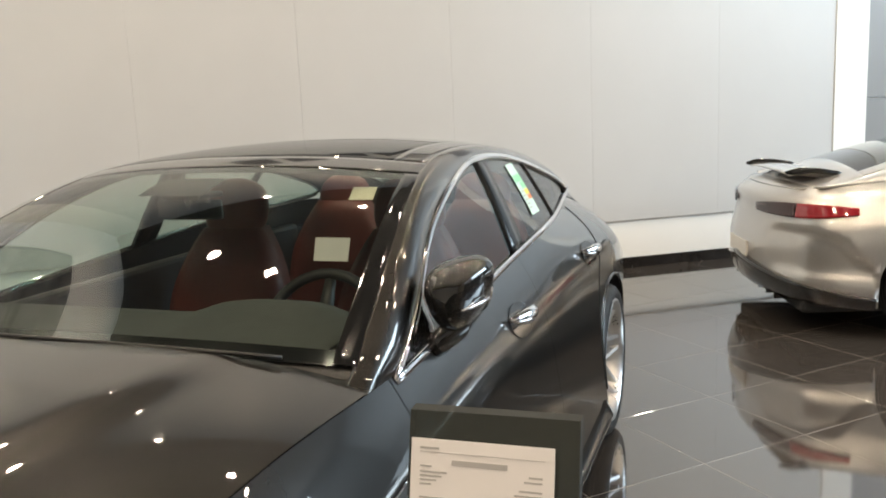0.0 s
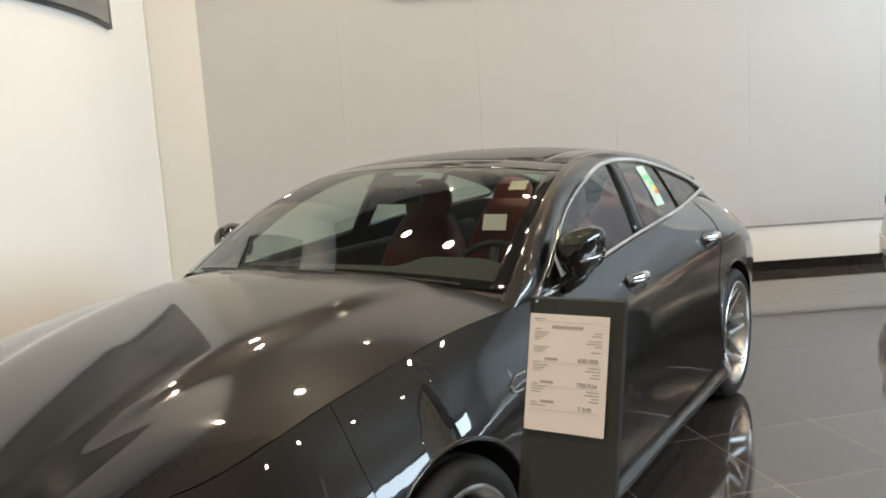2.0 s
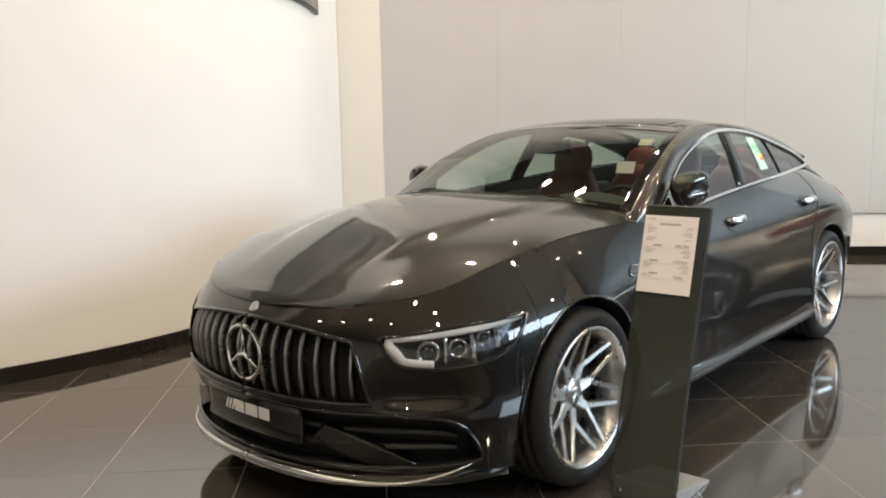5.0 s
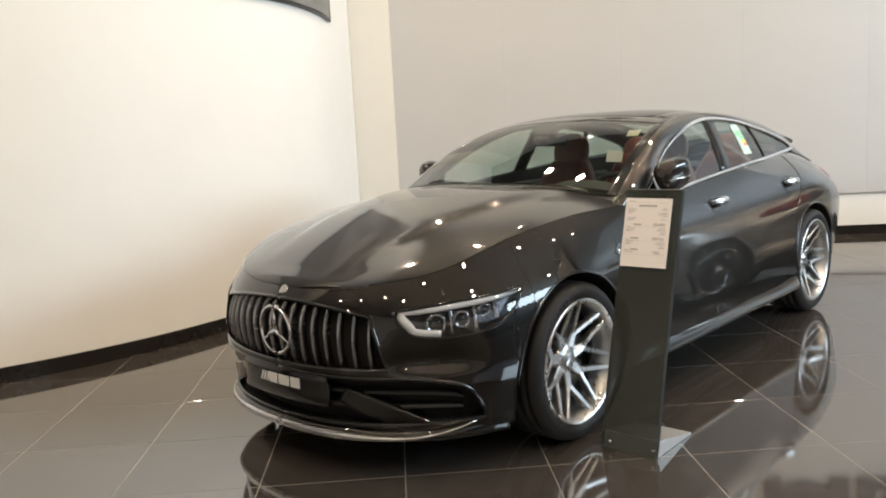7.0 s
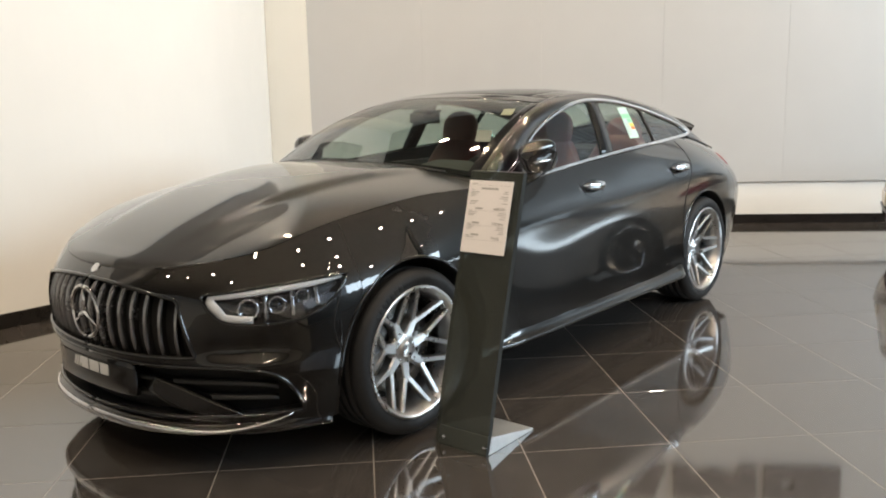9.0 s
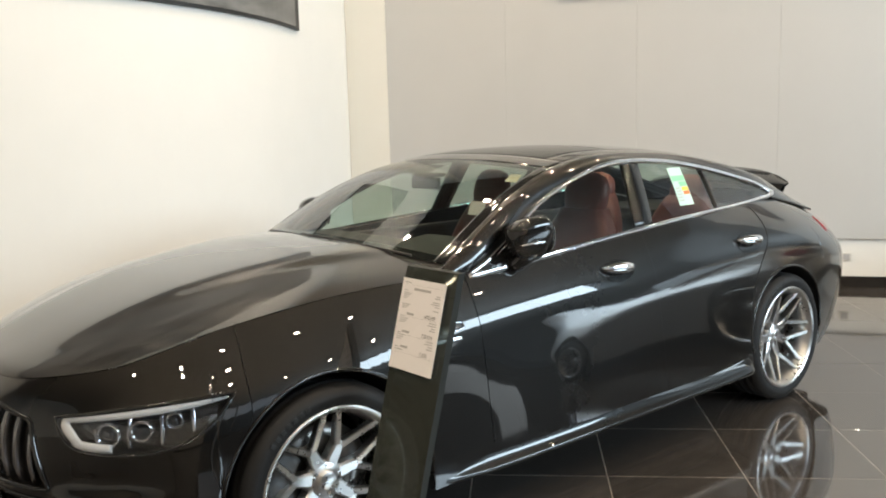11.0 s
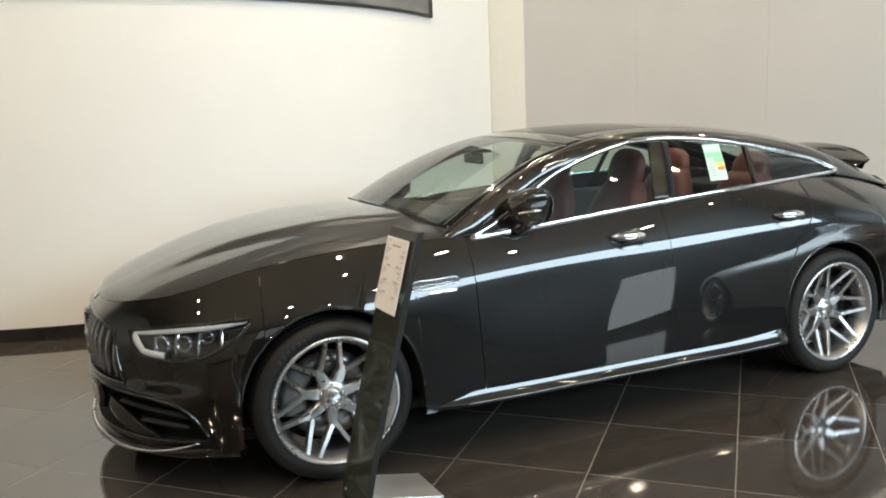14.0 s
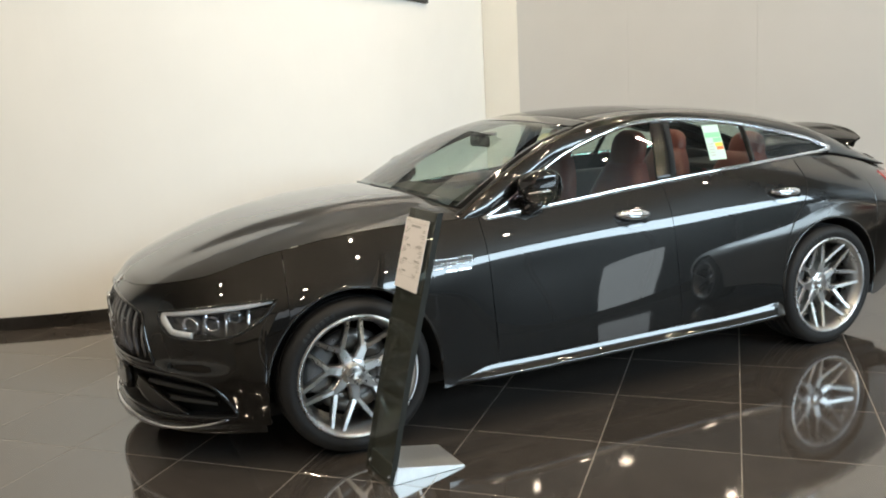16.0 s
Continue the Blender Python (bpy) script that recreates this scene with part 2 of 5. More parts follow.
def sheet(name, P, material, parent=None, label="", thick=0.0, flip=False, smooth=True, skip=None):
    """A grid of points (rows, columns, 3) as a mesh; thick: metres of depth behind it."""
    P = np.asarray(P, float)
    nu, nv = P.shape[:2]
    F = []
    for i in range(nu - 1):
        for j in range(nv - 1):
            if skip is not None and skip(i, j):
                continue
            q = (i * nv + j, (i + 1) * nv + j, (i + 1) * nv + j + 1, i * nv + j + 1)
            F.append(q[::-1] if flip else q)
    ob = mesh_object(name, P.reshape(-1, 3), F, material, parent, label, smooth)
    if thick:
        s = ob.modifiers.new("depth", "SOLIDIFY")
        s.thickness, s.offset, s.use_even_offset = thick, -1, False
        k = ob.modifiers.new("crisp_edges", "WEIGHTED_NORMAL")
        k.mode, k.weight = "FACE_AREA", 90
    return ob


def tube(name, pts, radius, material, parent=None, label="", n=10, flat=1.0, closed=False):
    """A rod of round or flattened section along a line of points."""
    pts = np.asarray(pts, float)
    k = len(pts)
    T = np.gradient(pts, axis=0) if not closed else np.roll(pts, -1, 0) - np.roll(pts, 1, 0)
    T /= np.linalg.norm(T, axis=1)[:, None] + 1e-12
    up = np.array([0, 0, 1.0]) if abs(T[:, 2]).max() < 0.95 else np.array([0, 1.0, 0])
    A = np.cross(T, up)
    A /= np.linalg.norm(A, axis=1)[:, None] + 1e-12
    B = np.cross(A, T)
    rad = np.broadcast_to(np.asarray(radius, float), (k,))
    V, F = [], []
    for i in range(k):
        for j in range(n):
            a = 2 * math.pi * j / n
            V.append(pts[i] + rad[i] * (math.cos(a) * A[i] * flat + math.sin(a) * B[i]))
    for i in range(k if closed else k - 1):
        for j in range(n):
            F.append((i * n + j, i * n + (j + 1) % n, ((i + 1) % k) * n + (j + 1) % n, ((i + 1) % k) * n + j))
    if not closed:
        F.append(tuple(range(n - 1, -1, -1)))
        F.append(tuple((k - 1) * n + j for j in range(n)))
    return mesh_object(name, V, F, material, parent, label)


def lathe(name, prof, material, parent=None, label="", n=72, axis="y", smooth=True):
    """Revolves (radius, offset) pairs about the y axis through the origin."""
    V, F = [], []
    k = len(prof)
    for i in range(n):
        a = 2 * math.pi * i / n
        for r, o in prof:
            V.append((r * math.cos(a), o, r * math.sin(a)) if axis == "y" else (r * math.cos(a), r * math.sin(a), o))
    for i in range(n):
        for j in range(k - 1):
            F.append((i * k + j, ((i + 1) % n) * k + j, ((i + 1) % n) * k + j + 1, i * k + j + 1))
    return mesh_object(name, V, F, material, parent, label, smooth)


class Spline:
    """Natural cubic spline through (x, value) pairs; values may be vectors."""

    def __init__(self, x, v):
        self.x, self.v = np.asarray(x, float), np.asarray(v, float)
        if self.v.ndim == 1:
            self.v = self.v[:, None]
        n = len(self.x)
        h = np.diff(self.x)
        A, r = np.eye(n), np.zeros_like(self.v)
        for i in range(1, n - 1):
            A[i, i - 1:i + 2] = h[i - 1], 2 * (h[i - 1] + h[i]), h[i]
            r[i] = 6 * ((self.v[i + 1] - self.v[i]) / h[i] - (self.v[i] - self.v[i - 1]) / h[i - 1])
        self.m = np.linalg.solve(A, r)

    def __call__(self, q):
        q = np.clip(np.atleast_1d(np.asarray(q, float)), self.x[0], self.x[-1])
        i = np.clip(np.searchsorted(self.x, q) - 1, 0, len(self.x) - 2)
        h = (self.x[i + 1] - self.x[i])[:, None]
        a, b = ((self.x[i + 1] - q)[:, None] / h), ((q - self.x[i])[:, None] / h)
        out = a * self.v[i] + b * self.v[i + 1] + ((a ** 3 - a) * self.m[i] + (b ** 3 - b) * self.m[i + 1]) * h * h / 6
        return out if self.v.shape[1] > 1 else out[:, 0]


# ---- the shape of a car body ----
SECTION = (0, 0.12, 0.28, 0.5, 0.7, 0.84, 0.93, 1.0)
CREASED = (0, 0.12, 0.28, 0.5, 0.70, 0.78, 0.84, 0.92, 1.0)


class Shape:
    """A car body that faces -x: a wall round the plan, with an inset by height, up to a crest line, and what stands above it."""

    def __init__(self, plan, crest, insets, wheels, arch, wheel_z, sill, z0=0.18, section=SECTION):
        P = np.array(plan, float)
        full = np.vstack([P[1:4][::-1] * (1, -1), P, P[-4:-1][::-1] * (1, -1)])
        d = np.r_[0, np.cumsum(np.linalg.norm(np.diff(full, axis=0), axis=1))]
        sp = Spline(d, full)
        self.s = np.linspace(d[3], d[-4], 3000)
        xy = sp(self.s)
        self.s = self.s - self.s[0]
        t = np.gradient(xy, axis=0)
        t /= np.linalg.norm(t, axis=1)[:, None]
        self.px, self.py, self.nx, self.ny = xy[:, 0], xy[:, 1], -t[:, 1], t[:, 0]
        self.px = np.maximum.accumulate(self.px)
        self.crest = Spline([c[0] for c in crest], [c[1] for c in crest])
        self.inset = Spline([c[0] for c in insets], [c[1] for c in insets])
        self.dent = lambda s, z: 0.0
        self.wheels, self.arch, self.wheel_z, self.sill, self.z0, self.section = wheels, arch, wheel_z, sill, z0, section

    def s_of_x(self, x):
        return np.interp(x, self.px, self.s)

    def s_of_front(self, y):
        k = int(np.argmax(self.py > 0.86 * self.py.max()))
        return np.interp(y, self.py[:k], self.s[:k])

    def s_of_rear(self, y):
        k = len(self.py) - int(np.argmax(self.py[::-1] > 0.86 * self.py.max()))
        return np.interp(y, self.py[k:][::-1], self.s[k:][::-1])

    def low(self, x):
        z = np.interp(x, [c[0] for c in self.sill], [c[1] for c in self.sill])
        for w in self.wheels:
            d = self.arch ** 2 - (x - w) ** 2
            if d >= 0:
                z = max(z, self.wheel_z + math.sqrt(d))
        return z

    def point(self, s, z, off=0.0, side=-1):
        """The point of the wall at arc length s and height z, off metres proud of it."""
        x, y = np.interp(s, self.s, self.px), np.interp(s, self.s, self.py)
        nx, ny = np.interp(s, self.s, self.nx), np.interp(s, self.s, self.ny)
        q = (z - self.z0) / (self.crest(x)[0] - self.z0)
        i = Spline(self.section, self.inset(x)[0])(q)[0] - off + self.dent(s, z)
        return (x - nx * i, side * (y - ny * i), z)

    def column(self, s, zs, off=0.0, side=-1):
        x, y = np.interp(s, self.s, self.px), np.interp(s, self.s, self.py)
        nx, ny = np.interp(s, self.s, self.nx), np.interp(s, self.s, self.ny)
        q = (np.asarray(zs) - self.z0) / (self.crest(x)[0] - self.z0)
        i = Spline(self.section, self.inset(x)[0])(q) - off + np.array([self.dent(s, z) for z in zs])
        return np.stack([x - nx * i, side * (y - ny * i), np.asarray(zs, float)], 1)

    def stations(self, x0, x1, step=0.04):
        """Plan x of the wall's columns, closer round the wheel arches."""
        X = list(np.linspace(x0, x1, max(3, int((x1 - x0) / step) + 1)))
        for w in self.wheels:
            for k in range(25):
                X.append(w + self.arch * math.cos(math.pi * k / 24))
            X += [w - self.arch - 0.002, w + self.arch + 0.002]
        X = sorted(x for x in X if x0 <= x <= x1)
        return [x for i, x in enumerate(X) if i == 0 or x - X[i - 1] > 0.0015]

    def wall(self, name, S, material, parent, side, rows=26, off=0.0, thick=0.0, label="", top=0.0, low=None, holes=()):
        P, SZ = [], []
        for s in S:
            x = float(np.interp(s, self.s, self.px))
            z = np.linspace(self.low(x) if low is None else low, self.crest(x)[0] - top, rows)
            P.append(self.column(s, z, off, side))
            SZ.append([(s, q) for q in z])
        SZ = np.array(SZ)

        def cut(i, j):
            s, z = SZ[i:i + 2, j:j + 2].reshape(-1, 2).mean(0)
            return any(h(s, z) for h in holes)
        return sheet(name, P, material, parent, label, thick, flip=side > 0, skip=cut if holes else None)

    def patch(self, name, fun, nu, nv, off, material, parent, side=-1, thick=0.0, label=""):
        """A piece draped on the wall: fun(a, b) gives (arc length, height) for a, b from 0 to 1."""
        P = []
        for a in np.linspace(0, 1, nu):
            P.append([self.point(*fun(a, b), off, side) for b in np.linspace(0, 1, nv)])
        return sheet(name, P, material, parent, label, thick, flip=side > 0)

    def line(self, sz, off=0.0, side=-1):
        return [self.point(s, z, off, side) for s, z in sz]


def densify(pts, n):
    pts = np.asarray(pts, float)
    d = np.r_[0, np.cumsum(np.linalg.norm(np.diff(pts, axis=0), axis=1))]
    return Spline(d / d[-1], pts)(np.linspace(0, 1, n))


def mirrored(P, side):
    P = np.array(P, float)
    P[..., 1] *= -side
    return P


# ---- wheels ----
def spoke_bm(r0, r1, a0, a1, w0, w1, y0, y1, depth):
    """One tapered bar from (r0, a0) to (r1, a1), its face at y0..y1, with chamfered edges."""
    bm = bmesh.new()
    rows = []
    p0, p1 = Vector((r0 * math.cos(a0), 0, r0 * math.sin(a0))), Vector((r1 * math.cos(a1), 0, r1 * math.sin(a1)))
    d = (p1 - p0).normalized()
    n = Vector((-d.z, 0, d.x))
    for k in range(5):
        t = k / 4
        c, w, y = p0.lerp(p1, t), w0 + (w1 - w0) * t, y0 + (y1 - y0) * t
        rows.append([bm.verts.new(c + n * a + Vector((0, b, 0))) for a, b in
                     ((-w, y + depth), (-w, y + 0.006), (-w * 0.7, y), (w * 0.7, y), (w, y + 0.006), (w, y + depth))])
    for A, B in zip(rows, rows[1:]):
        for j in range(6):
            bm.faces.new((A[j], A[(j + 1) % 6], B[(j + 1) % 6], B[j]))
    bm.faces.new(rows[0])
    bm.faces.new(rows[-1][::-1])
    return bm


def build_wheel(parent, x, y, z, side, r_tyre=0.360, r_rim=0.283, width=0.27, turn=0.0, twins=7, dark=False):
    """A wheel whose outer face looks to -y (side -1) or +y."""
    hub = new("wheel")
    hub.parent = parent
    hub.matrix_local = pose(x, y, z, 0, 0, 0 if side < 0 else 180)
    w = width
    tyre = [(r_rim - 0.012, 0.012), (r_rim + 0.006, -0.004), (r_rim + 0.03, -0.012), (r_tyre - 0.035, -0.010), (r_tyre - 0.014, 0.004), (r_tyre - 0.005, 0.022)]
    for g in (0.05, 0.10, 0.15, 0.20):
        tyre += [(r_tyre - 0.001, g - 0.009), (r_tyre - 0.009, g - 0.006), (r_tyre - 0.009, g + 0.006), (r_tyre - 0.001, g + 0.009)]
    tyre += [(r_tyre - 0.005, w - 0.03), (r_tyre - 0.02, w), (r_rim, w)]
    t = lathe("tyre", tyre, RUBBER, hub, "black low-profile tyre", n=80)
    for k in range(7):
        a0 = math.pi * 0.60 + 0.085 * k
        P = [[((r_rim + h) * math.cos(q), -0.0135, (r_rim + h) * math.sin(q)) for h in (0.026, 0.044)] for q in np.linspace(a0, a0 + 0.052, 4)]
        sheet("lettering_bar", P, TRIM_BLACK, t, thick=0.002, flip=True)
    rim = lathe("rim", [(r_rim + 0.004, -0.002), (r_rim + 0.001, -0.008), (r_rim - 0.010, -0.008), (r_rim - 0.016, 0.004), (r_rim - 0.022, 0.012), (r_rim - 0.036, 0.05), (r_rim - 0.045, 0.20), (r_rim - 0.01, 0.25)],
                ALLOY, hub, "polished alloy rim", n=80)
    m = ALLOY if not dark else ALLOY_DARK
    for k in range(twins):
        a = turn + 2 * math.pi * k / twins
        part("spoke", spoke_bm(0.045, 0.145, a, a, 0.028, 0.019, 0.078, 0.066, 0.045), m, hub)
        for e in (-1, 1):
            part("spoke", spoke_bm(0.128, r_rim - 0.010, a + e * 0.065, a + e * 0.78 * math.pi / twins, 0.0125, 0.0100, 0.066, 0.010, 0.034), m, hub)
    lathe("hub_cap", [(0.0, 0.060), (0.03, 0.060), (0.036, 0.064), (0.04, 0.072), (0.060, 0.076), (0.075, 0.084), (0.078, 0.11)], ALLOY, hub, "alloy hub with round cap", n=40)
    for k in range(5):
        a = 2 * math.pi * k / 5 + 0.3
        b = lathe("bolt", [(0.0, -0.004), (0.006, -0.004), (0.008, 0.0), (0.008, 0.01)], SATIN, hub, n=6)
        b.location = (0.052 * math.cos(a), 0.078, 0.052 * math.sin(a))
    lathe("brake_disc", [(0.06, 0.125), (0.10, 0.125), (0.102, 0.118), (0.195, 0.118), (0.195, 0.145), (0.08, 0.145)], STEEL, hub, "steel brake disc", n=64)
    cal = []
    for a in np.linspace(-0.55, 0.55, 9):
        a2 = a + math.pi * 0.92
        cal.append([(r * math.cos(a2), o, r * math.sin(a2)) for r, o in ((0.13, 0.104), (0.150, 0.094), (0.195, 0.092), (0.212, 0.102), (0.215, 0.16))])
    sheet("brake_caliper", cal, CALIPER, hub, "grey brake caliper", thick=0.012)
    return hub


# ---- the dark sedan ----
SEDAN = Shape(
    plan=[(-2.425, 0), (-2.412, 0.22), (-2.368, 0.42), (-2.286, 0.60), (-2.160, 0.76), (-1.995, 0.868), (-1.76, 0.930), (-1.475, 0.955), (-1.10, 0.949), (-0.70, 0.949), (0.0, 0.947),
          (0.60, 0.950), (1.10, 0.956), (1.50, 0.963), (1.90, 0.938), (2.20, 0.880), (2.44, 0.765), (2.58, 0.56), (2.645, 0.30), (2.66, 0)],
    crest=[(-2.425, 0.776), (-2.35, 0.803), (-2.20, 0.841), (-2.0, 0.893), (-1.6, 0.964), (-1.2, 0.996), (-0.8, 0.994), (-0.4, 1.010), (0.1, 1.049), (0.6, 1.084), (1.1, 1.107), (1.5, 1.120),
           (1.8, 1.098), (2.1, 1.045), (2.4, 0.985), (2.66, 0.950)],
    insets=[(-2.425, (0.03, 0.006, 0.016, -0.004, -0.008, -0.006, 0.002, 0.028, 0.070)), (-2.2, (0.045, 0.030, 0.010, 0.000, 0.020, 0.039, 0.061, 0.092, 0.127)), (-1.5, (0.020, 0.004, 0.002, 0.002, 0.015, 0.046, 0.077, 0.119, 0.170)),
            (-0.8, (-0.042, -0.034, -0.018, 0.006, 0.031, 0.046, 0.066, 0.099, 0.139)), (0.3, (-0.040, -0.0305, -0.0144, 0.012, 0.0406, 0.0576, 0.078, 0.112, 0.153)), (1.0, (-0.038, -0.030, -0.014, 0.010, 0.037, 0.053, 0.076, 0.116, 0.175)),
            (1.6, (0.000, -0.014, -0.006, 0.006, 0.024, 0.042, 0.076, 0.156, 0.262)), (2.1, (0.06, 0.04, 0.02, 0.0, 0.006, 0.034, 0.074, 0.145, 0.250)), (2.66, (0.12, 0.07, 0.02, 0.0, 0.01, 0.03, 0.05, 0.09, 0.16))],
    wheels=(-1.475, 1.475), arch=0.402, wheel_z=0.366,
    sill=[(-2.5, 0.20), (-1.9, 0.19), (-1.0, 0.24), (1.0, 0.26), (1.95, 0.24), (2.3, 0.32), (2.7, 0.36)], section=CREASED)


def hollow(s, z):
    """Depth of the shallow shelf in the bumper under each headlamp."""
    w = np.interp(s, [0.56, 0.66, 0.86, 1.02], [0, 1, 1, 0])
    return 0.032 * w * np.interp(z, [0.440, 0.452, 0.488, 0.500, 0.515, 0.65], [0, 0.08, 0.92, 1.0, 0.98, 0])


SEDAN.dent = hollow

# centre line and side rail of what stands above the crest: x and z on the centre; x, y, z at the rail
UPPER = Spline(range(9), [(-1.020, 1.085, -0.840, 0.795, 1.022), (-0.60, 1.290, -0.48, 0.735, 1.234), (-0.18, 1.420, -0.08, 0.655, 1.376), (0.30, 1.464, 0.31, 0.610, 1.425), (0.80, 1.457, 0.80, 0.588, 1.410),
                          (1.30, 1.407, 1.28, 0.590, 1.346), (1.75, 1.325, 1.70, 0.605, 1.246), (2.12, 1.215, 2.05, 0.570, 1.125), (2.42, 1.110, 2.36, 0.510, 1.020)])
HOOD = Spline([-2.40, -2.25, -2.1, -1.9, -1.6, -1.2, -0.95, -0.6], [0.780, 0.842, 0.902, 0.966, 1.032, 1.081, 1.094, 1.09])
GLASS_TOP = Spline([-0.755, -0.53, -0.35, -0.16, 0.03, 0.21, 0.40, 0.60, 0.80, 1.0, 1.2, 1.45, 1.62, 1.73],
                   [0.984, 1.083, 1.188, 1.274, 1.332, 1.370, 1.386, 1.382, 1.366, 1.338, 1.300, 1.242, 1.194, 1.146])
GLASS_LOW = Spline([-0.755, -0.2, 0.3, 0.9, 1.4, 1.60, 1.70, 1.73], [0.982, 1.026, 1.064, 1.101, 1.119, 1.127, 1.137, 1.146])


def upper(t, e, dz=0.0):
    xc, zc, xe, ye, ze = UPPER(t)[0]
    b = 1 - abs(e) ** 2.3
    return (xc + (xe - xc) * e * e, ye * e, ze + (zc - ze) * b + dz)


def rail(x):
    """The roof rail (y, z) over a plan x."""
    t = np.linspace(0, 8, 400)
    U = UPPER(t)
    return np.interp(x, U[:, 2], U[:, 3]), np.interp(x, U[:, 2], U[:, 4])


def glass_y(z, x):
    """Half width of the side glass at a height: it leans in towards the roof."""
    lo_y, lo_z = belt_y(x), GLASS_LOW(x)[0]
    ry, rz = rail(x)
    hi = ry + 0.030
    k = np.clip((z - lo_z) / max(0.05, rz - 0.03 - lo_z), 0, 1.1)
    lean = lo_y + (hi - lo_y) * k + 0.006 * math.sin(math.pi * min(1, k))
    w = min(1.0, max(0.0, (0.35 - x) / 0.6))
    return lean * (1 - w) + (lo_y - 0.42 * (z - lo_z)) * w


def belt_y(x):
    return -SEDAN.point(float(SEDAN.s_of_x(x)), SEDAN.crest(x)[0])[1]


def side_grid(xs, lo, hi, rows, off=0.0):
    P = []
    for x in xs:
        a, b = lo(x), hi(x)
        P.append([(x, -(glass_y(z, x) + off), z) for z in np.linspace(a, b, rows)])
    return P


def build_sedan():
    car = thing("car", "dark graphite four-door coupe car with red seats on dark tiles", "car")
    S = SEDAN
    sx = lambda x: float(S.s_of_x(x))
    fy = lambda y: float(S.s_of_front(y)) if y < 0.8 else sx(-2.14)
    # openings of the nose: headlamp, intake, grille; each runs from a low to a high line along the wall
    lamp_hi = Spline([0, 0.5, 1], [0.706, 0.735, 0.753])
    lamp_lo = Spline([0, 0.07, 0.20, 0.5, 0.74, 0.90, 1], [0.700, 0.640, 0.603, 0.598, 0.630, 0.690, 0.751])
    mouth = Spline([0, 0.35, 0.6, 0.80, 0.93, 1.0], [0.432, 0.436, 0.438, 0.420, 0.358, 0.270])
    gb = lambda y: 0.460 + 0.014 * (abs(y) / 0.55) ** 2
    gt = lambda y: min(0.735 - 0.055 * (abs(y) / 0.55) ** 2.2, gb(y) + max(0.002, 0.568 - abs(y)) / 0.058 * 0.20)
    lamp_s, in_s, grille_s = (sx(-2.292), sx(-1.805)), (0.0, sx(-2.02)), (0.0, fy(0.566))

    def lamp(a, b):
        lo_z, hi_z = lamp_lo(a)[0], max(lamp_hi(a)[0], lamp_lo(a)[0] + 0.002)
        return lamp_s[0] + (lamp_s[1] - lamp_s[0]) * a, lo_z + (hi_z - lo_z) * b

    def intake(a, b):
        lo_z = 0.222 + 0.022 * a
        return in_s[1] * a, lo_z + (mouth((a - 0.22) / 0.78)[0] - lo_z) * b

    def grille(a, b):
        y = 0.566 * a
        return fy(y), gb(y) + (gt(y) - gb(y)) * b

    def inside(fun, span):
        return lambda s, z: span[0] < s < span[1] and fun((s - span[0]) / (span[1] - span[0]), 0)[1] < z < fun((s - span[0]) / (span[1] - span[0]), 1)[1]
    in_lamp, in_intake, in_grille = inside(lamp, lamp_s), inside(intake, in_s), inside(lambda a, b: grille(float(np.interp(a * grille_s[1], S.s, S.py)) / 0.566, b), grille_s)
    for side in (-1, 1):
        # outer skin: nose, fender, doors, quarter, tail
        nose = [0] + list(np.linspace(0.014, sx(-2.0), 84)) + [sx(x) for x in S.stations(-1.98, -1.7612, 0.014)]
        S.wall("front_bumper", nose, PAINT, car, side, rows=76, holes=(in_lamp, in_intake, in_grille))
        S.wall("fender", [sx(x) for x in S.stations(-1.7588, -0.779, 0.022)], PAINT, car, side, rows=56)
        S.wall("front_door", [sx(x) for x in np.linspace(-0.775, 0.3435, 40)], PAINT, car, side, rows=50, low=0.30)
        S.wall("rear_door", [sx(x) for x in S.stations(0.3465, 1.20, 0.03)], PAINT, car, side, rows=50)
        S.wall("quarter_panel", [sx(x) for x in S.stations(1.20, 2.10, 0.022)], PAINT, car, side, rows=56)
        S.wall("rear_bumper", list(np.linspace(sx(2.10), S.s[-1], 34)), PAINT, car, side)
        S.wall("inner_shell", [sx(x) for x in np.linspace(-0.95, 1.0, 30)], CARPET, car, side, rows=8, off=-0.02, thick=0)
        # side window glass, its black pillar trims and the painted rail above
        lo, hi = (lambda x: GLASS_LOW(x)[0] + 0.002), (lambda x: GLASS_TOP(x)[0])
        for name, a, b in (("side_window", -0.750, 0.41), ("side_window", 0.412, 1.048), ("quarter_window", 1.05, 1.725)):
            n = max(8, int((b - a) / 0.04))
            g = sheet(name, mirrored(side_grid(np.linspace(a, b, n), lo, hi, 10, -0.004), side), GLASS, car, "tinted side window", flip=side > 0)
            g.visible_shadow = False
        for a0, a1, b0, b1 in ((0.395, 0.525, 0.325, 0.450), (1.055, 1.083, 1.020, 1.048)):
            P = [[(x, -(glass_y(z, x) + 0.004), z) for x in (a0 + (b0 - a0) * k, (a0 + a1 + (b0 + b1 - a0 - a1) * k) / 2, a1 + (b1 - a1) * k)]
                 for k, z in ((1 - i / 9, GLASS_LOW(a0)[0] + (GLASS_TOP(a0)[0] - GLASS_LOW(a0)[0]) * i / 9) for i in range(10))]
            sheet("pillar_trim", mirrored(P, side), PILLAR_BLACK, car, "gloss black pillar trim", thick=0.02, flip=side < 0)
        P = [[(x, -(glass_y(z, x) + 0.004), z) for z in np.linspace(lo(x), min(hi(x), lo(x) + 0.2), 5)] for x in np.linspace(-0.750, -0.47, 8)]
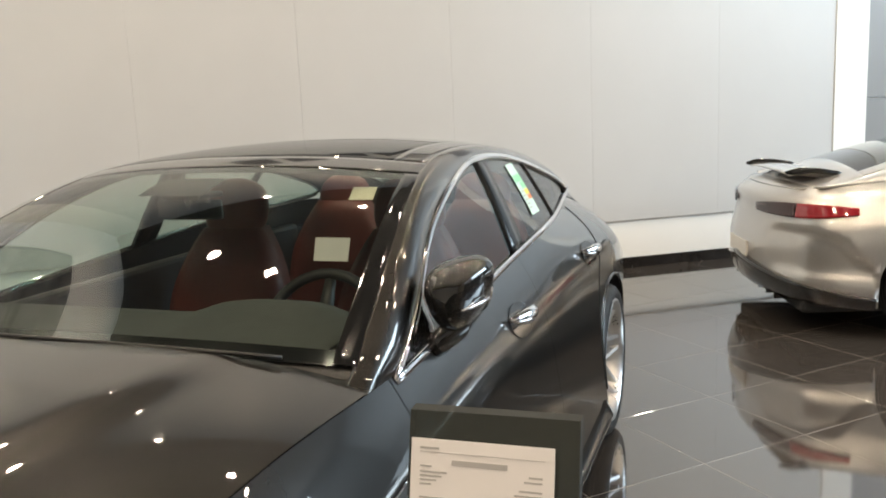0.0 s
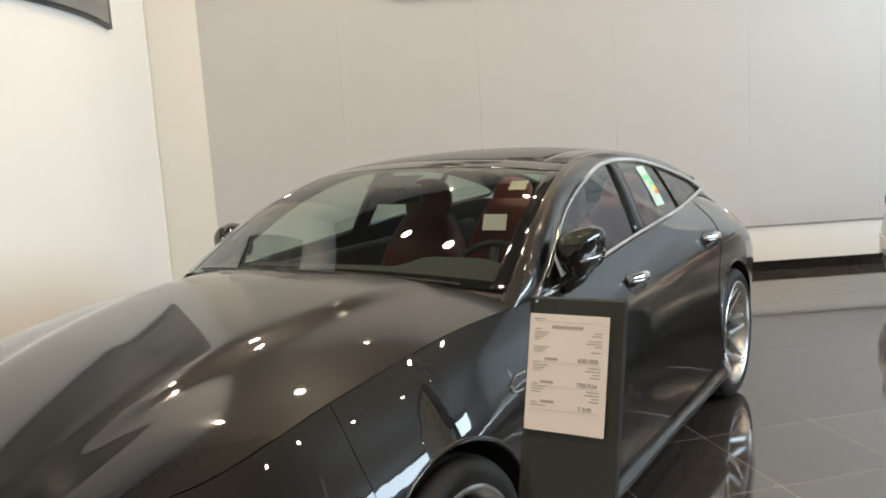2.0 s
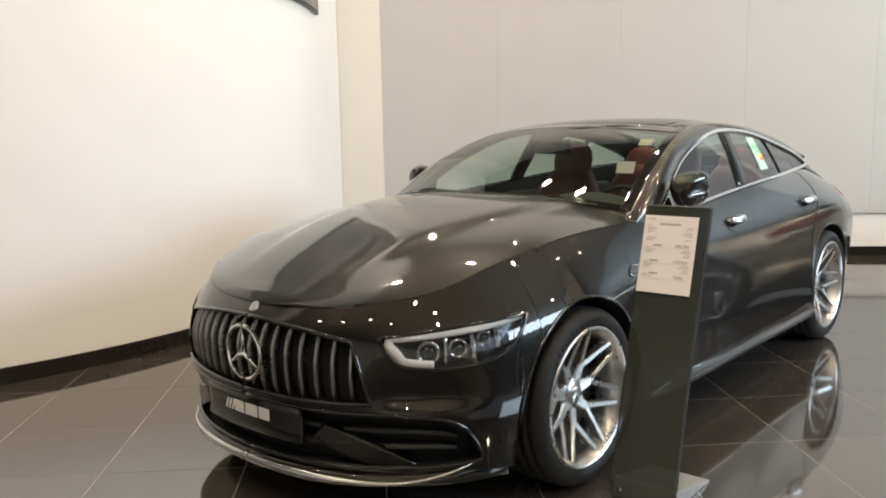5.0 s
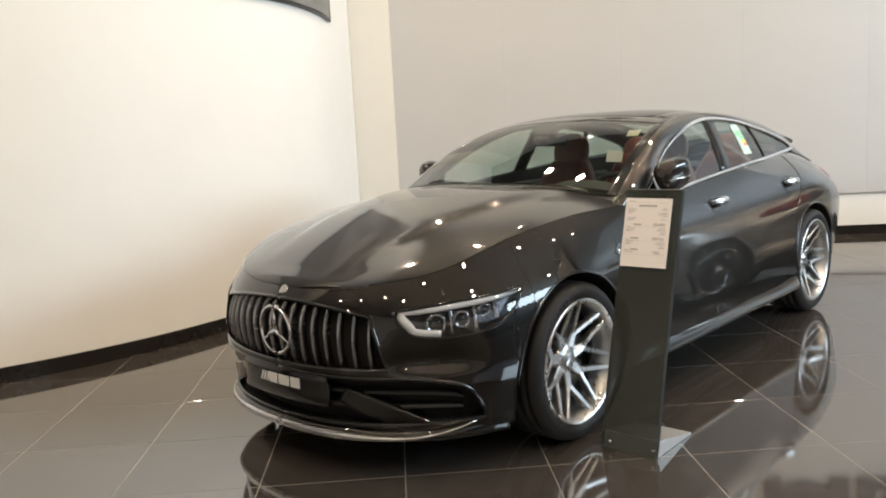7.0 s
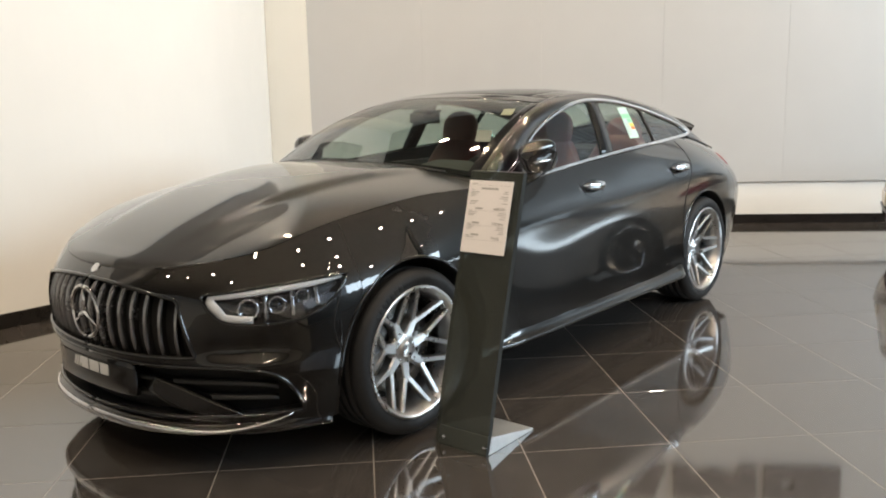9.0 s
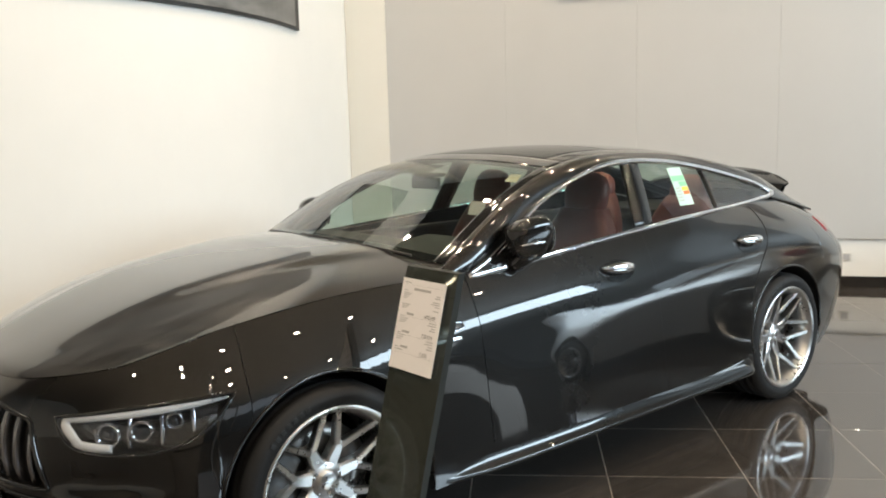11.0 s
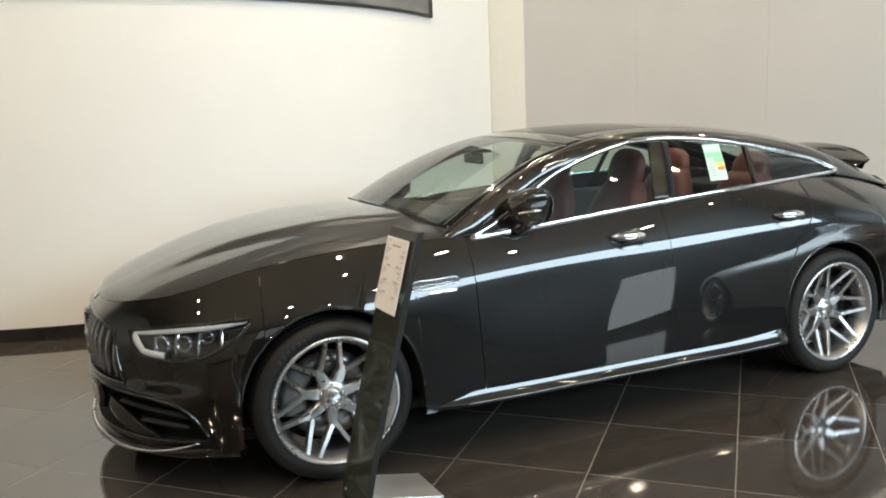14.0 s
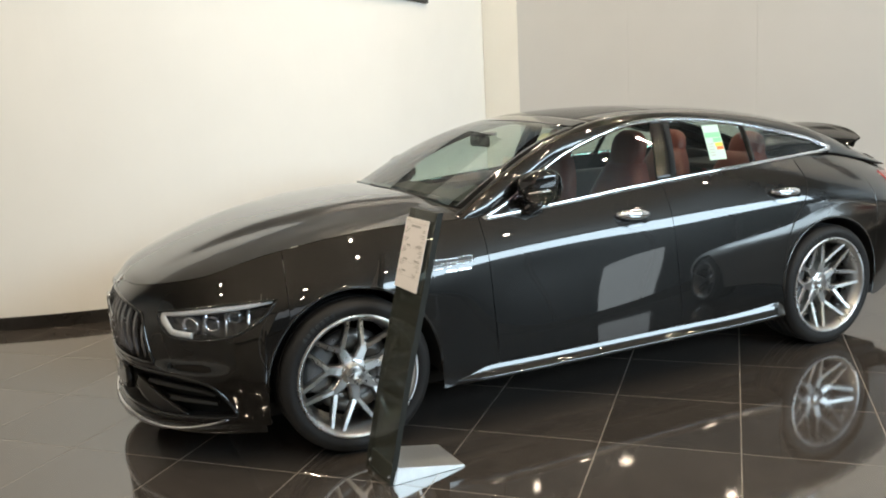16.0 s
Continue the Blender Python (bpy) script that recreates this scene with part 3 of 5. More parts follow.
        sheet("mirror_triangle", mirrored(P, side), PAINT_BLACK, car, "black corner trim", thick=0.01, flip=side > 0)
        P = []
        for x in np.linspace(-0.83, 2.30, 92):
            ry, rz = rail(x)
            if -0.755 < x < 1.73:
                z0, y0 = GLASS_TOP(x)[0], glass_y(GLASS_TOP(x)[0], x) + 0.004
            else:
                z0, y0 = S.crest(x)[0], belt_y(x)
            row = []
            for k in np.linspace(0, 1, 9):
                bul = 0.014 * math.sin(math.pi * k) * min(1, max(0.25, (rz - z0) / 0.12))
                row.append((x, -(y0 + (ry - y0) * k + bul), z0 + (rz - z0) * k + bul * 0.5))
            tt = float(np.interp(x, UPPER(np.linspace(0, 8, 400))[:, 2], np.linspace(0, 8, 400)))
            row += [(p[0], -p[1], p[2]) for p in (upper(tt, e) for e in (0.988, 0.974, 0.958))]
            P.append(row)
        P.insert(0, [(p[0] - 0.07, p[1], p[2] - 0.045) for p in P[0]])
        sheet("roof_rail", mirrored(P, side), PAINT, car, "painted roof pillar", thick=0.012, flip=side > 0)
        # chrome surround of the side glass
        for n2, f in (("window_trim", GLASS_LOW), ("window_trim", GLASS_TOP)):
            pts = [(x, -(glass_y(f(x)[0], x) + 0.006), f(x)[0]) for x in np.linspace(-0.755, 1.73, 72)]
            tube(n2, mirrored(pts, side), 0.013, CHROME, car, "bright chrome window strip", n=8, flat=0.6)
        # sill blade
        P = []
        for x in np.linspace(-1.060, 1.060, 54):
            e = min(1.0, (x + 1.060) / 0.22, 0.55 + (1.060 - x) / 0.10)
            up = 0.020 * min(1.0, max(0.0, (x - 0.55) / 0.48)) ** 2 - 0.010 * min(1.0, max(0.0, (-0.80 - x) / 0.26))
            base = -S.point(sx(x), 0.34)[1] - 0.011
            P.append([(x, -(base + o * (0.25 + 0.75 * e)), z + up * k) for o, z, k in (
                (-0.030, 0.362, 1), (-0.006, 0.350, 1), (0.000, 0.341, 1), (0.006, 0.329, 1), (0.011, 0.317, 1), (0.016, 0.304, 0.9), (0.021, 0.291, 0.8), (0.027, 0.279, 0.7), (0.036, 0.270, 0.6),
                (0.043, 0.264, 0.5), (0.047, 0.257, 0.4), (0.046, 0.249, 0.3), (0.038, 0.242, 0.2), (0.015, 0.236, 0), (-0.10, 0.218, 0))])
        sheet("side_skirt", mirrored(P, side), PAINT, car, "gloss sill skirt", thick=0.008, flip=side < 0)
        # wheel arches
        for w in S.wheels:
            P, lip = [], []
            for a in np.linspace(-0.15, math.pi + 0.15, 30):
                x, z = w + (S.arch + 0.004) * math.cos(a), max(0.17, S.wheel_z + (S.arch + 0.004) * math.sin(a))
                yy = -S.point(sx(x), max(z, 0.25))[1]
                P.append([(x, -(yy - 0.006), z), (x, -(yy - 0.10), z + 0.01), (x, -0.52, z)])
                if -0.05 < a < math.pi + 0.05:
                    lip.append((w + (S.arch - 0.001) * math.cos(a), -(yy + 0.000), S.wheel_z + (S.arch - 0.001) * math.sin(a)))
            sheet("arch_liner", mirrored(P, side), LINER, car, "black wheel arch liner", flip=side < 0)
            tube("arch_lip", mirrored(lip, side), 0.007, PAINT, car, n=8)
            build_wheel(car, w, side * (0.948 if w > 0 else 0.945), 0.362, side, turn=0.224 if w < 0 else 0.495)
        # door handles in their dished cups
        for hx, hz in ((0.095, 0.916), (1.145, 0.938)):
            s0 = sx(hx)
            cup = S.patch("handle_cup", lambda a, b: (s0 + 0.106 * math.cos(2 * math.pi * a) * b, hz - 0.010 + 0.050 * math.sin(2 * math.pi * a) * b), 25, 5, 0.003, PAINT_BLACK, car, side)
            pts = [S.point(s0 - 0.105 + 0.21 * k, hz + 0.012 - 0.010 * k, 0.006 + 0.034 * math.sin(math.pi * k) ** 0.6, side) for k in np.linspace(0, 1, 15)]
            tube("door_handle", pts, [0.007 + 0.020 * math.sin(math.pi * k) ** 0.7 for k in np.linspace(0, 1, 15)], CHROME, car, "chrome door handle", n=10, flat=0.7)
        # vent behind the front wheel
        v = [(-1.115, 0.802), (-1.10, 0.818), (-1.00, 0.829), (-0.90, 0.834), (-0.868, 0.828), (-0.860, 0.817), (-0.885, 0.807), (-0.97, 0.802), (-1.09, 0.794)]
        ring = densify(v + v[:1], 40)[:-1]
        pts = [S.point(sx(x), z, 0.004, side) for x, z in ring]
        tube("fender_vent", pts, 0.0032, CHROME, car, "chrome fender vent ring", n=8, closed=True)
        S.patch("vent_grille", lambda a, b: (sx(-1.105 + 0.235 * a), 0.800 + 0.006 * a + 0.024 * b), 12, 5, 0.002, TRIM_BLACK, car, side)
        tube("vent_blade", [S.point(sx(x), 0.812 + 0.04 * (x + 0.98), 0.006, side) for x in np.linspace(-1.10, -0.885, 9)], 0.0024, SATIN, car, n=6)
        # a pale letter bar under the vent
        for a, b in ((-1.01, -0.955), (-0.945, -0.88)):
            S.patch("badge_bar", lambda p, q: (sx(a + (b - a) * p), 0.768 + 0.012 * q), 4, 2, 0.003, SATIN, car, side, thick=0.002)
        # seams
        for pts in ([(1.36, 1.10), (1.355, 1.05), (1.30, 0.91), (1.22, 0.81), (1.13, 0.66), (1.085, 0.50), (1.065, 0.40)],):
            tube("door_seam", S.line([(sx(x), z) for x, z in densify(pts, 30)], 0.0005, side), 0.0028, LINER, car, n=6)
        tube("bumper_seam", S.line([(sx(x), z) for x, z in densify([(-1.875, 0.46), (-1.90, 0.56), (-1.87, 0.66), (-1.84, 0.715)], 14)], 0.0003, side), 0.002, LINER, car, n=6)
        # headlight: a dark bowl behind a clear lens, round projectors and a broad white light guide
        S.patch("headlight", lambda a, b: lamp(a, -0.03 + 1.06 * b), 40, 13, -0.050, LAMP_DARK, car, side, label="dark headlamp bowl with white light guide")
        head = car.children[-1]
        rim = [S.point(*lamp(a, 1.0), -0.001, side) for a in np.linspace(0.0, 1, 24)] + [S.point(*lamp(a, 0.0), -0.001, side) for a in np.linspace(1, 0.0, 30)[1:-1]]
        tube("lamp_rim", rim, 0.0065, PAINT_BLACK, head, n=8, closed=True)
        wall_in = []
        for a, b in [(a, 1.02) for a in np.linspace(0, 1, 24)] + [(a, -0.02) for a in np.linspace(1, 0, 30)]:
            wall_in.append([S.point(*lamp(a, b), o, side) for o in (0.0, -0.052)])
        sheet("lamp_bowl_wall", wall_in, LAMP_DARK, head, flip=side > 0)
        for r, (a, b) in enumerate(((0.30, 0.42), (0.49, 0.46), (0.67, 0.56))):
            sc, zc = lamp(a, b)
            R = 0.040 - 0.007 * r
            c = S.point(sc, zc, -0.034, side)
            nx, ny = float(np.interp(sc, S.s, S.nx)), float(np.interp(sc, S.s, S.ny))
            turn = pose(c[0], c[1], c[2], 0, 0, math.degrees(math.atan2(nx, ny)) if side < 0 else 180 - math.degrees(math.atan2(nx, ny)))
            cup = lathe("lamp_projector", [(R * 0.62, 0.010), (R * 0.70, -0.004), (R * 0.86, -0.012), (R, -0.014), (R * 1.04, 0.0), (R * 1.04, 0.02)], REFLECTOR, head, "bright projector ring", n=28)
            cup.matrix_local = turn
            eye = lathe("projector_lens", [(0.0, -0.012), (R * 0.25, -0.011), (R * 0.45, -0.007), (R * 0.62, 0.002), (R * 0.64, 0.012)], PROJECTOR, head, "dark glass projector", n=24)
            eye.matrix_local = turn
        for a0 in (0.40, 0.585, 0.76):
            P = [[S.point(*lamp(a0 + 0.03 * k, b), -0.040 + 0.016 * math.sin(math.pi * k), side) for b in np.linspace(0.12, 0.80, 8)] for k in (0, 0.5, 1)]
            sheet("lamp_fin", P, REFLECTOR, head, flip=side > 0)
        line = [(a, 0.90 - 0.02 * a) for a in np.linspace(0.96, 0.10, 20)] + [(0.062, 0.80), (0.055, 0.62), (0.075, 0.42), (0.12, 0.26)] + [(a, 0.12 + 0.04 * (a - 0.17)) for a in np.linspace(0.15, 0.33, 8)]
        wide = [0.003 + 0.0030 * min(1, k / 15) for k in range(20)] + [0.007, 0.0085, 0.0095, 0.0095] + [0.009, 0.0085, 0.008, 0.007, 0.006, 0.0045, 0.003, 0.0015]
        C = densify([lamp(a, b) for a, b in line], 60)
        L = np.r_[0, np.cumsum([math.dist(lamp(*p), lamp(*q)) for p, q in zip(line, line[1:])])]
        W = np.interp(np.linspace(0, L[-1], 60), L, wide)
        T = np.gradient(C, axis=0)
        T /= np.linalg.norm(T, axis=1)[:, None]
        P = [[S.point(p[0] - t[1] * w * k, p[1] + t[0] * w * k, -0.020 + 0.006 * (1 - k * k), side) for k in (-1, -0.6, 0, 0.6, 1)] for p, t, w in zip(C, T, W)]
        sheet("light_guide", P, LAMP_GLOW, head, "broad white light guide", thick=0.012, flip=side < 0)
        S.patch("headlight_lens", lambda a, b: lamp(a, -0.02 + 1.04 * b), 40, 13, 0.001, LENS, head, side, label="clear lens")
        # tail lamp
        S.patch("tail_light", lambda a, b: (sx(2.13) + 0.42 * a, 0.895 + (0.055 + 0.03 * (1 - a)) * b), 16, 5, 0.006, RED_LENS, car, side, thick=0.01, label="slim red tail lamp")
        # front intake: a black mouth with blades and a painted winglet
        S.patch("air_intake", lambda a, b: intake(a, -0.06 + 1.12 * b), 40, 10, -0.075, LINER, car, side, label="black front air intake")
        mouth_wall = [[S.point(*intake(a, 1.02), o, side) for o in (0.0, -0.078)] for a in np.linspace(0, 1, 40)] + [[S.point(*intake(a, -0.02), o, side) for o in (0.0, -0.078)] for a in np.linspace(1, 0, 40)]
        sheet("intake_wall", mouth_wall, TRIM_BLACK, car, flip=side > 0)
        for b in (0.34, 0.64):
            P = [[S.point(*intake(a, b + 0.03 * k), -0.055 + 0.035 * (1 - abs(k)), side) for k in (-1, 0, 1)] for a in np.linspace(0.0, 0.90, 26)]
            sheet("intake_blade", P, TRIM_BLACK, car, thick=0.006, flip=side < 0)
        S.patch("intake_winglet", lambda a, b: (fy(0.33) + 0.36 * a + 0.05 * b, 0.355 - 0.125 * a + (0.030 + 0.050 * math.sin(math.pi * min(1, a * 0.8 + 0.15))) * (b - 0.5)), 22, 8, -0.006, PAINT, car, side, thick=0.03)
        tube("intake_frame", [S.point(*intake(a, 1.0), 0.0, side) for a in np.linspace(0.0, 0.995, 30)] + [S.point(*intake(0.998, b), 0.0, side) for b in (0.7, 0.4, 0.1)] + [S.point(*intake(a, 0.0), 0.0, side) for a in np.linspace(0.99, 0, 30)], 0.009, PAINT_BLACK, car, n=8)
        # splitter
        P = []
        for s in np.linspace(0, sx(-1.90), 44):
            f = min(1.0, (sx(-1.90) - s) / 0.55)
            c = [S.point(s, z, o * f - 0.004 * (1 - f), side) for z, o in ((0.217, -0.01), (0.204, 0.015), (0.190, 0.034), (0.174, 0.032), (0.164, 0.015), (0.158, -0.12))]
            P.append(c)
        sheet("front_splitter", P, PAINT, car, "gloss dark front splitter", thick=0.004, flip=side < 0)
        end = sx(-2.06)
        strip = [S.point(s, 0.182 + 0.055 * max(0.0, (s / end - 0.62) / 0.38) ** 2, 0.037 * min(1.0, (sx(-1.90) - s) / 0.55) - 0.004 * (s / end) ** 4, side) for s in np.linspace(0, end, 34)]
        tube("splitter_strip", strip, [0.0190 - 0.0120 * min(1.0, max(0, k - 10) / 14) if k < 30 else 0.0070 - 0.0012 * (k - 29) for k in range(34)], SATIN, car, "bright splitter strip", n=8, flat=0.6)
    # hood
    rows = np.linspace(0, sx(-0.80), 90)
    P = []
    for s in rows:
        x0 = float(np.interp(s, S.s, S.px))
        cx, cy, cz = S.point(s, S.crest(x0)[0], 0, 1)
        row = []
        for e in np.linspace(-0.9985, 0.9985, 61):
            k = min(1, max(0, (cx + 2.0) / 1.15))
            x = cx - 0.205 * k ** 1.6 * (1 - e * e)
            z = cz + (HOOD(x)[0] - cz) * (1 - abs(e) ** 2.8) * min(1, cy / 0.30)
            y = cy * e
            # two long domes that widen to the windscreen
            m = 0.30 + 0.16 * (x + 2.3)
            rise = 0.019 * min(1, max(0, (x + 2.25) / 0.5)) * min(1, max(0, (-0.9 - x) / 0.5) + 0.35)
            z += rise * (1 / (1 + math.exp((abs(y) - m) / 0.016)))
            row.append((x, y, z + 0.002))
        P.append(row)
    sheet("hood", P, PAINT, car, "graphite hood with two long domes")
    # cowl, windscreen, roof, rear window
    P = [[upper(t, e, -0.012) for e in np.linspace(-1.0, 1.0, 31)] for t in np.linspace(-0.0, 0.16, 4)]
    sheet("cowl", P, TRIM_BLACK, car, "black cowl under the windscreen", thick=0.01)
    P = [[upper(t, e) for e in np.linspace(-0.962, 0.962, 41)] for t in np.linspace(0.05, 1.96, 26)]
    ws = sheet("windscreen", P, SCREEN, car, "clear raked windscreen")
    ws.visible_shadow = False
    P = [[upper(t, e, -0.004) for e in np.linspace(-0.95, 0.95, 31)] for t in np.linspace(0.05, 0.15, 4)]
    sheet("screen_base", P, PAINT_BLACK, car, "black band at the foot of the windscreen")
    P = [[upper(t, e, -0.003) for e in np.linspace(-0.95, 0.95, 31)] for t in np.linspace(1.86, 1.97, 4)]
    sheet("screen_band", P, PILLAR_BLACK, car, "black band at the top of the windscreen")
    P = [[upper(t, e, -0.004) for e in np.linspace(-0.16, 0.16, 9)] for t in np.linspace(1.45, 1.75, 5)]
    sheet("screen_band", P, PILLAR_BLACK, car, "black sensor patch on the windscreen")
    for side in (-1, 1):
        P = [[upper(t, side * e, 0.001) for e in np.linspace(0.905, 0.964, 4)] for t in np.linspace(0.05, 1.97, 26)]
        sheet("screen_border", P, PAINT_BLACK, car, "black screen border", thick=0.004, flip=side < 0)
        P = [[upper(t, side * e) for e in np.linspace(0.80, 0.9575, 6)] for t in np.linspace(2.28, 8, 60)]
        sheet("roof_edge", P, PAINT, car, thick=0.015, flip=side < 0)
    P = [[upper(t, e) for e in np.linspace(-0.9575, 0.9575, 37)] for t in np.linspace(1.965, 2.28, 6)]
    sheet("roof_front", P, PAINT_BLACK, car, "black roof front", thick=0.015)
    P = [[upper(t, e) for e in np.linspace(-0.797, 0.797, 31)] for t in np.linspace(2.29, 3.35, 16)]
    sheet("sunroof", P, GLASS_DARK, car, "dark sunroof glass", thick=0.006)
    P = [[upper(t, e) for e in np.linspace(-0.797, 0.797, 31)] for t in np.linspace(3.365, 4.7, 16)]
    sheet("roof", P, PAINT_BLACK, car, "dark roof panel", thick=0.015)
    P = [[upper(t, e) for e in np.linspace(-0.80, 0.80, 31)] for t in np.linspace(4.7, 7.0, 26)]
    rw = sheet("rear_window", P, GLASS, car, "sloping rear window")
    rw.visible_shadow = False
    P = [[upper(t, e) for e in np.linspace(-0.80, 0.80, 31)] for t in np.linspace(7.0, 8.0, 10)]
    sheet("tailgate", P, PAINT, car, "painted tailgate", thick=0.015)
    P = []
    for e in np.linspace(-1, 1, 41):
        c = S.point(S.s[-1] + (sx(2.29) - S.s[-1]) * abs(e), S.crest(float(np.interp(S.s[-1] + (sx(2.29) - S.s[-1]) * abs(e), S.s, S.px)))[0], 0.0, -1 if e < 0 else 1)
        a = upper(8.0, e)
        P.append([tuple(a[i] + (c[i] - a[i]) * k + (0.014 * math.sin(math.pi * k) if i == 2 else 0) for i in range(3)) for k in (0, 0.2, 0.4, 0.6, 0.8, 1.0)])
    sheet("tail_panel", P, PAINT, car, thick=0.01, flip=True)
    # spoiler: a thin leaf that rises from the tailgate
    P = []
    for e in np.linspace(-1, 1, 41):
        y, k = 0.52 * e, 1 - 0.55 * abs(e) ** 4
        x0, z0 = 2.11 + 0.03 * e * e, 1.204 - 0.060 * e * e
        P.append([(x0 - 0.03, y, z0 - 0.02), (x0 + 0.03, y, z0 + 0.012), (x0 + 0.10 * k, y, z0 + 0.030 * k), (x0 + 0.175 * k, y, z0 + 0.058 * k), (x0 + 0.178 * k, y, z0 + 0.050 * k), (x0 + 0.10 * k, y, z0 + 0.010 * k), (x0 + 0.02, y, z0 - 0.03)])
    sheet("rear_spoiler", P, PAINT_BLACK, car, "dark leaf-shaped lip spoiler", thick=0.004)
    # grille: black opening, upright bars, ring emblem
    for side in (-1, 1):
        S.patch("grille", lambda a, b: grille(a, -0.04 + 1.08 * b), 30, 10, -0.055, LINER, car, side, label="black grille opening")
        edge = [S.point(fy(y), gt(y), 0.0, side) for y in np.linspace(0, 0.566, 40)] + [S.point(fy(y), gb(y), 0.0, side) for y in np.linspace(0.564, 0, 24)]
        sheet("grille_wall", [[p, (p[0] + 0.055, p[1] * 0.985, p[2])] for p in edge], PAINT_BLACK, car, flip=side < 0)
        tube("grille_frame", edge, 0.0085, PAINT_BLACK, car, n=8)
        for k in range(8):
            y = 0.034 + 0.0665 * k
            rows = []
            for q in np.linspace(0, 1, 9):
                z = gb(y) + 0.003 + (gt(y) - gb(y) - 0.006) * q
                o = -0.016 + 0.014 * math.sin(math.pi * q)
                rows.append([S.point(fy(max(0, y + w)), z, o + d, side) for w, d in ((-0.0075, -0.034), (-0.0085, -0.006), (-0.0035, 0.002), (0.0035, 0.002), (0.0085, -0.006), (0.0075, -0.034))])
            sheet("grille_bar", rows, GRILLE_BAR, car, "satin chrome grille bar", flip=side > 0)
    ring = [(-2.424, 0.104 * math.cos(a), 0.598 + 0.104 * math.sin(a)) for a in np.linspace(0, 2 * math.pi, 49)[:-1]]
    tube("grille_ring", ring, 0.0095, CHROME, car, "chrome ring emblem", n=10, closed=True)
    for k in range(3):
        a = math.pi / 2 + k * 2 * math.pi / 3
        tube("ring_spoke", [(-2.428, r * math.cos(a), 0.598 + r * math.sin(a)) for r in (0.0, 0.05, 0.102)], [0.016, 0.010, 0.004], CHROME, car, n=8, flat=0.6)
    P = [[S.point(fy(abs(y)), z, 0.014, -1 if y < 0 else 1) for z in (0.296, 0.34, 0.385, 0.428)] for y in np.linspace(-0.29, 0.29, 17)]
    sheet("plate_holder", P, PAINT_BLACK, car, "gloss black front plate holder", thick=0.03, flip=True)
    # plain white shapes on the plate: three slanted strokes, then three blocks
    for a, b in ((0.150, 0.136), (0.128, 0.114), (0.106, 0.092), (0.080, 0.018), (0.008, -0.066), (-0.076, -0.136)):
        P = [[(S.point(fy(abs(y)), 0.37, 0.017)[0] - 0.0015, y - (0.020 * k if b > 0.05 else 0), 0.352 + 0.046 * k) for k in (0, 1)] for y in np.linspace(a, b, 4)]
        sheet("plate_bar", P, LAMP_GLOW, car, "white plain lettering block", thick=0.002, flip=False)
    bm = bmesh.new()
    bmesh.ops.create_cone(bm, cap_ends=True, segments=32, radius1=0.025, radius2=0.022, depth=0.005)
    b = part("hood_emblem", bm, SATIN, car, "round chrome emblem", smooth=False)
    b.matrix_local = pose(*S.point(0.0, 0.768, 0.004), 0, -48, 0)
    # mirrors
    for side in (-1, 1):
        m = new("door_mirror")
        m.parent = car
        m["label"] = "dark gloss door mirror on a stalk"
        V = []
        for a in np.linspace(-math.pi / 2, math.pi / 2, 17):
            row = []
            for bq in np.linspace(0, 2 * math.pi, 33):
                ca, sa = max(math.cos(a), 0) ** 0.62, math.sin(a)
                px = -0.440 + (0.055 * sa if sa > 0 else 0.125 * sa)
                yy = 0.070 * ca * math.copysign(abs(math.cos(bq)) ** 0.82, math.cos(bq))
                zz = 0.092 * ca * math.copysign(abs(math.sin(bq)) ** 0.85, math.sin(bq)) * (1 + 0.8 * yy)
                yy *= 1 + 4.6 * zz
                row.append((px + 0.22 * yy, side * (0.868 + yy), 1.112 + zz + 0.10 * yy))
            V.append(row)
        sheet("mirror_housing", V, PAINT_BLACK, m, flip=side < 0)
        V = [[(-0.384 + 0.22 * 0.060 * r * math.cos(q), side * (0.868 + 0.060 * r * math.cos(q)), 1.114 + 0.078 * r * math.sin(q)) for q in np.linspace(0, 2 * math.pi, 25)] for r in (0.02, 0.5, 1.0)]
        sheet("mirror_glass", V, CHROME, m, "mirror glass", thick=0.004)
        tube("mirror_signal", [(-0.438 - 0.112 * math.cos(k), side * (0.874 + 0.064 * math.sin(k)), 1.086 + 0.016 * math.sin(k)) for k in np.linspace(0.1, 1.5, 12)], 0.006, SATIN, m, "bright signal strip", n=6)
        tube("mirror_stalk", [(-0.525, side * 0.800, 0.990), (-0.515, side * 0.835, 1.005), (-0.490, side * 0.870, 1.035), (-0.465, side * 0.872, 1.062)], [0.034, 0.032, 0.034, 0.044], PAINT_BLACK, m, n=10, flat=0.8)
    # wipers
    for y0, y1 in ((-0.60, 0.10), (-0.02, 0.60)):
        pts = []
        for k in np.linspace(0, 1, 10):
            e = (y0 + (y1 - y0) * k) / 0.765
            p = upper(0.045 + 0.03 * k, e, 0.007)
            pts.append(p)
        tube("wiper", pts, 0.0045, TRIM_BLACK, car, "black wiper blade", n=6)
    build_cabin(car)
    # underbody
    for side in (-1, 1):
        P = []
        for s in np.linspace(0, sx(-1.9), 24):
            p = S.point(s, 0.20, -0.05, side)
            P.append([p, ((p[0] - 1.85) / 2, p[1], 0.178), (-1.85, p[1], 0.178)])
        sheet("undertray", P, LINER, car, "black plastic undertray", thick=0.006, flip=side < 0)
    part("underbody", box_bm((-1.92, -0.72, 0.17), (2.2, 0.72, 0.24), 0.02), LINER, car, "black underbody")
    for w in S.wheels:
        tube("axle", [(w, -0.75, 0.36), (w, 0.75, 0.36)], 0.05, LINER, car, n=10)
    return car


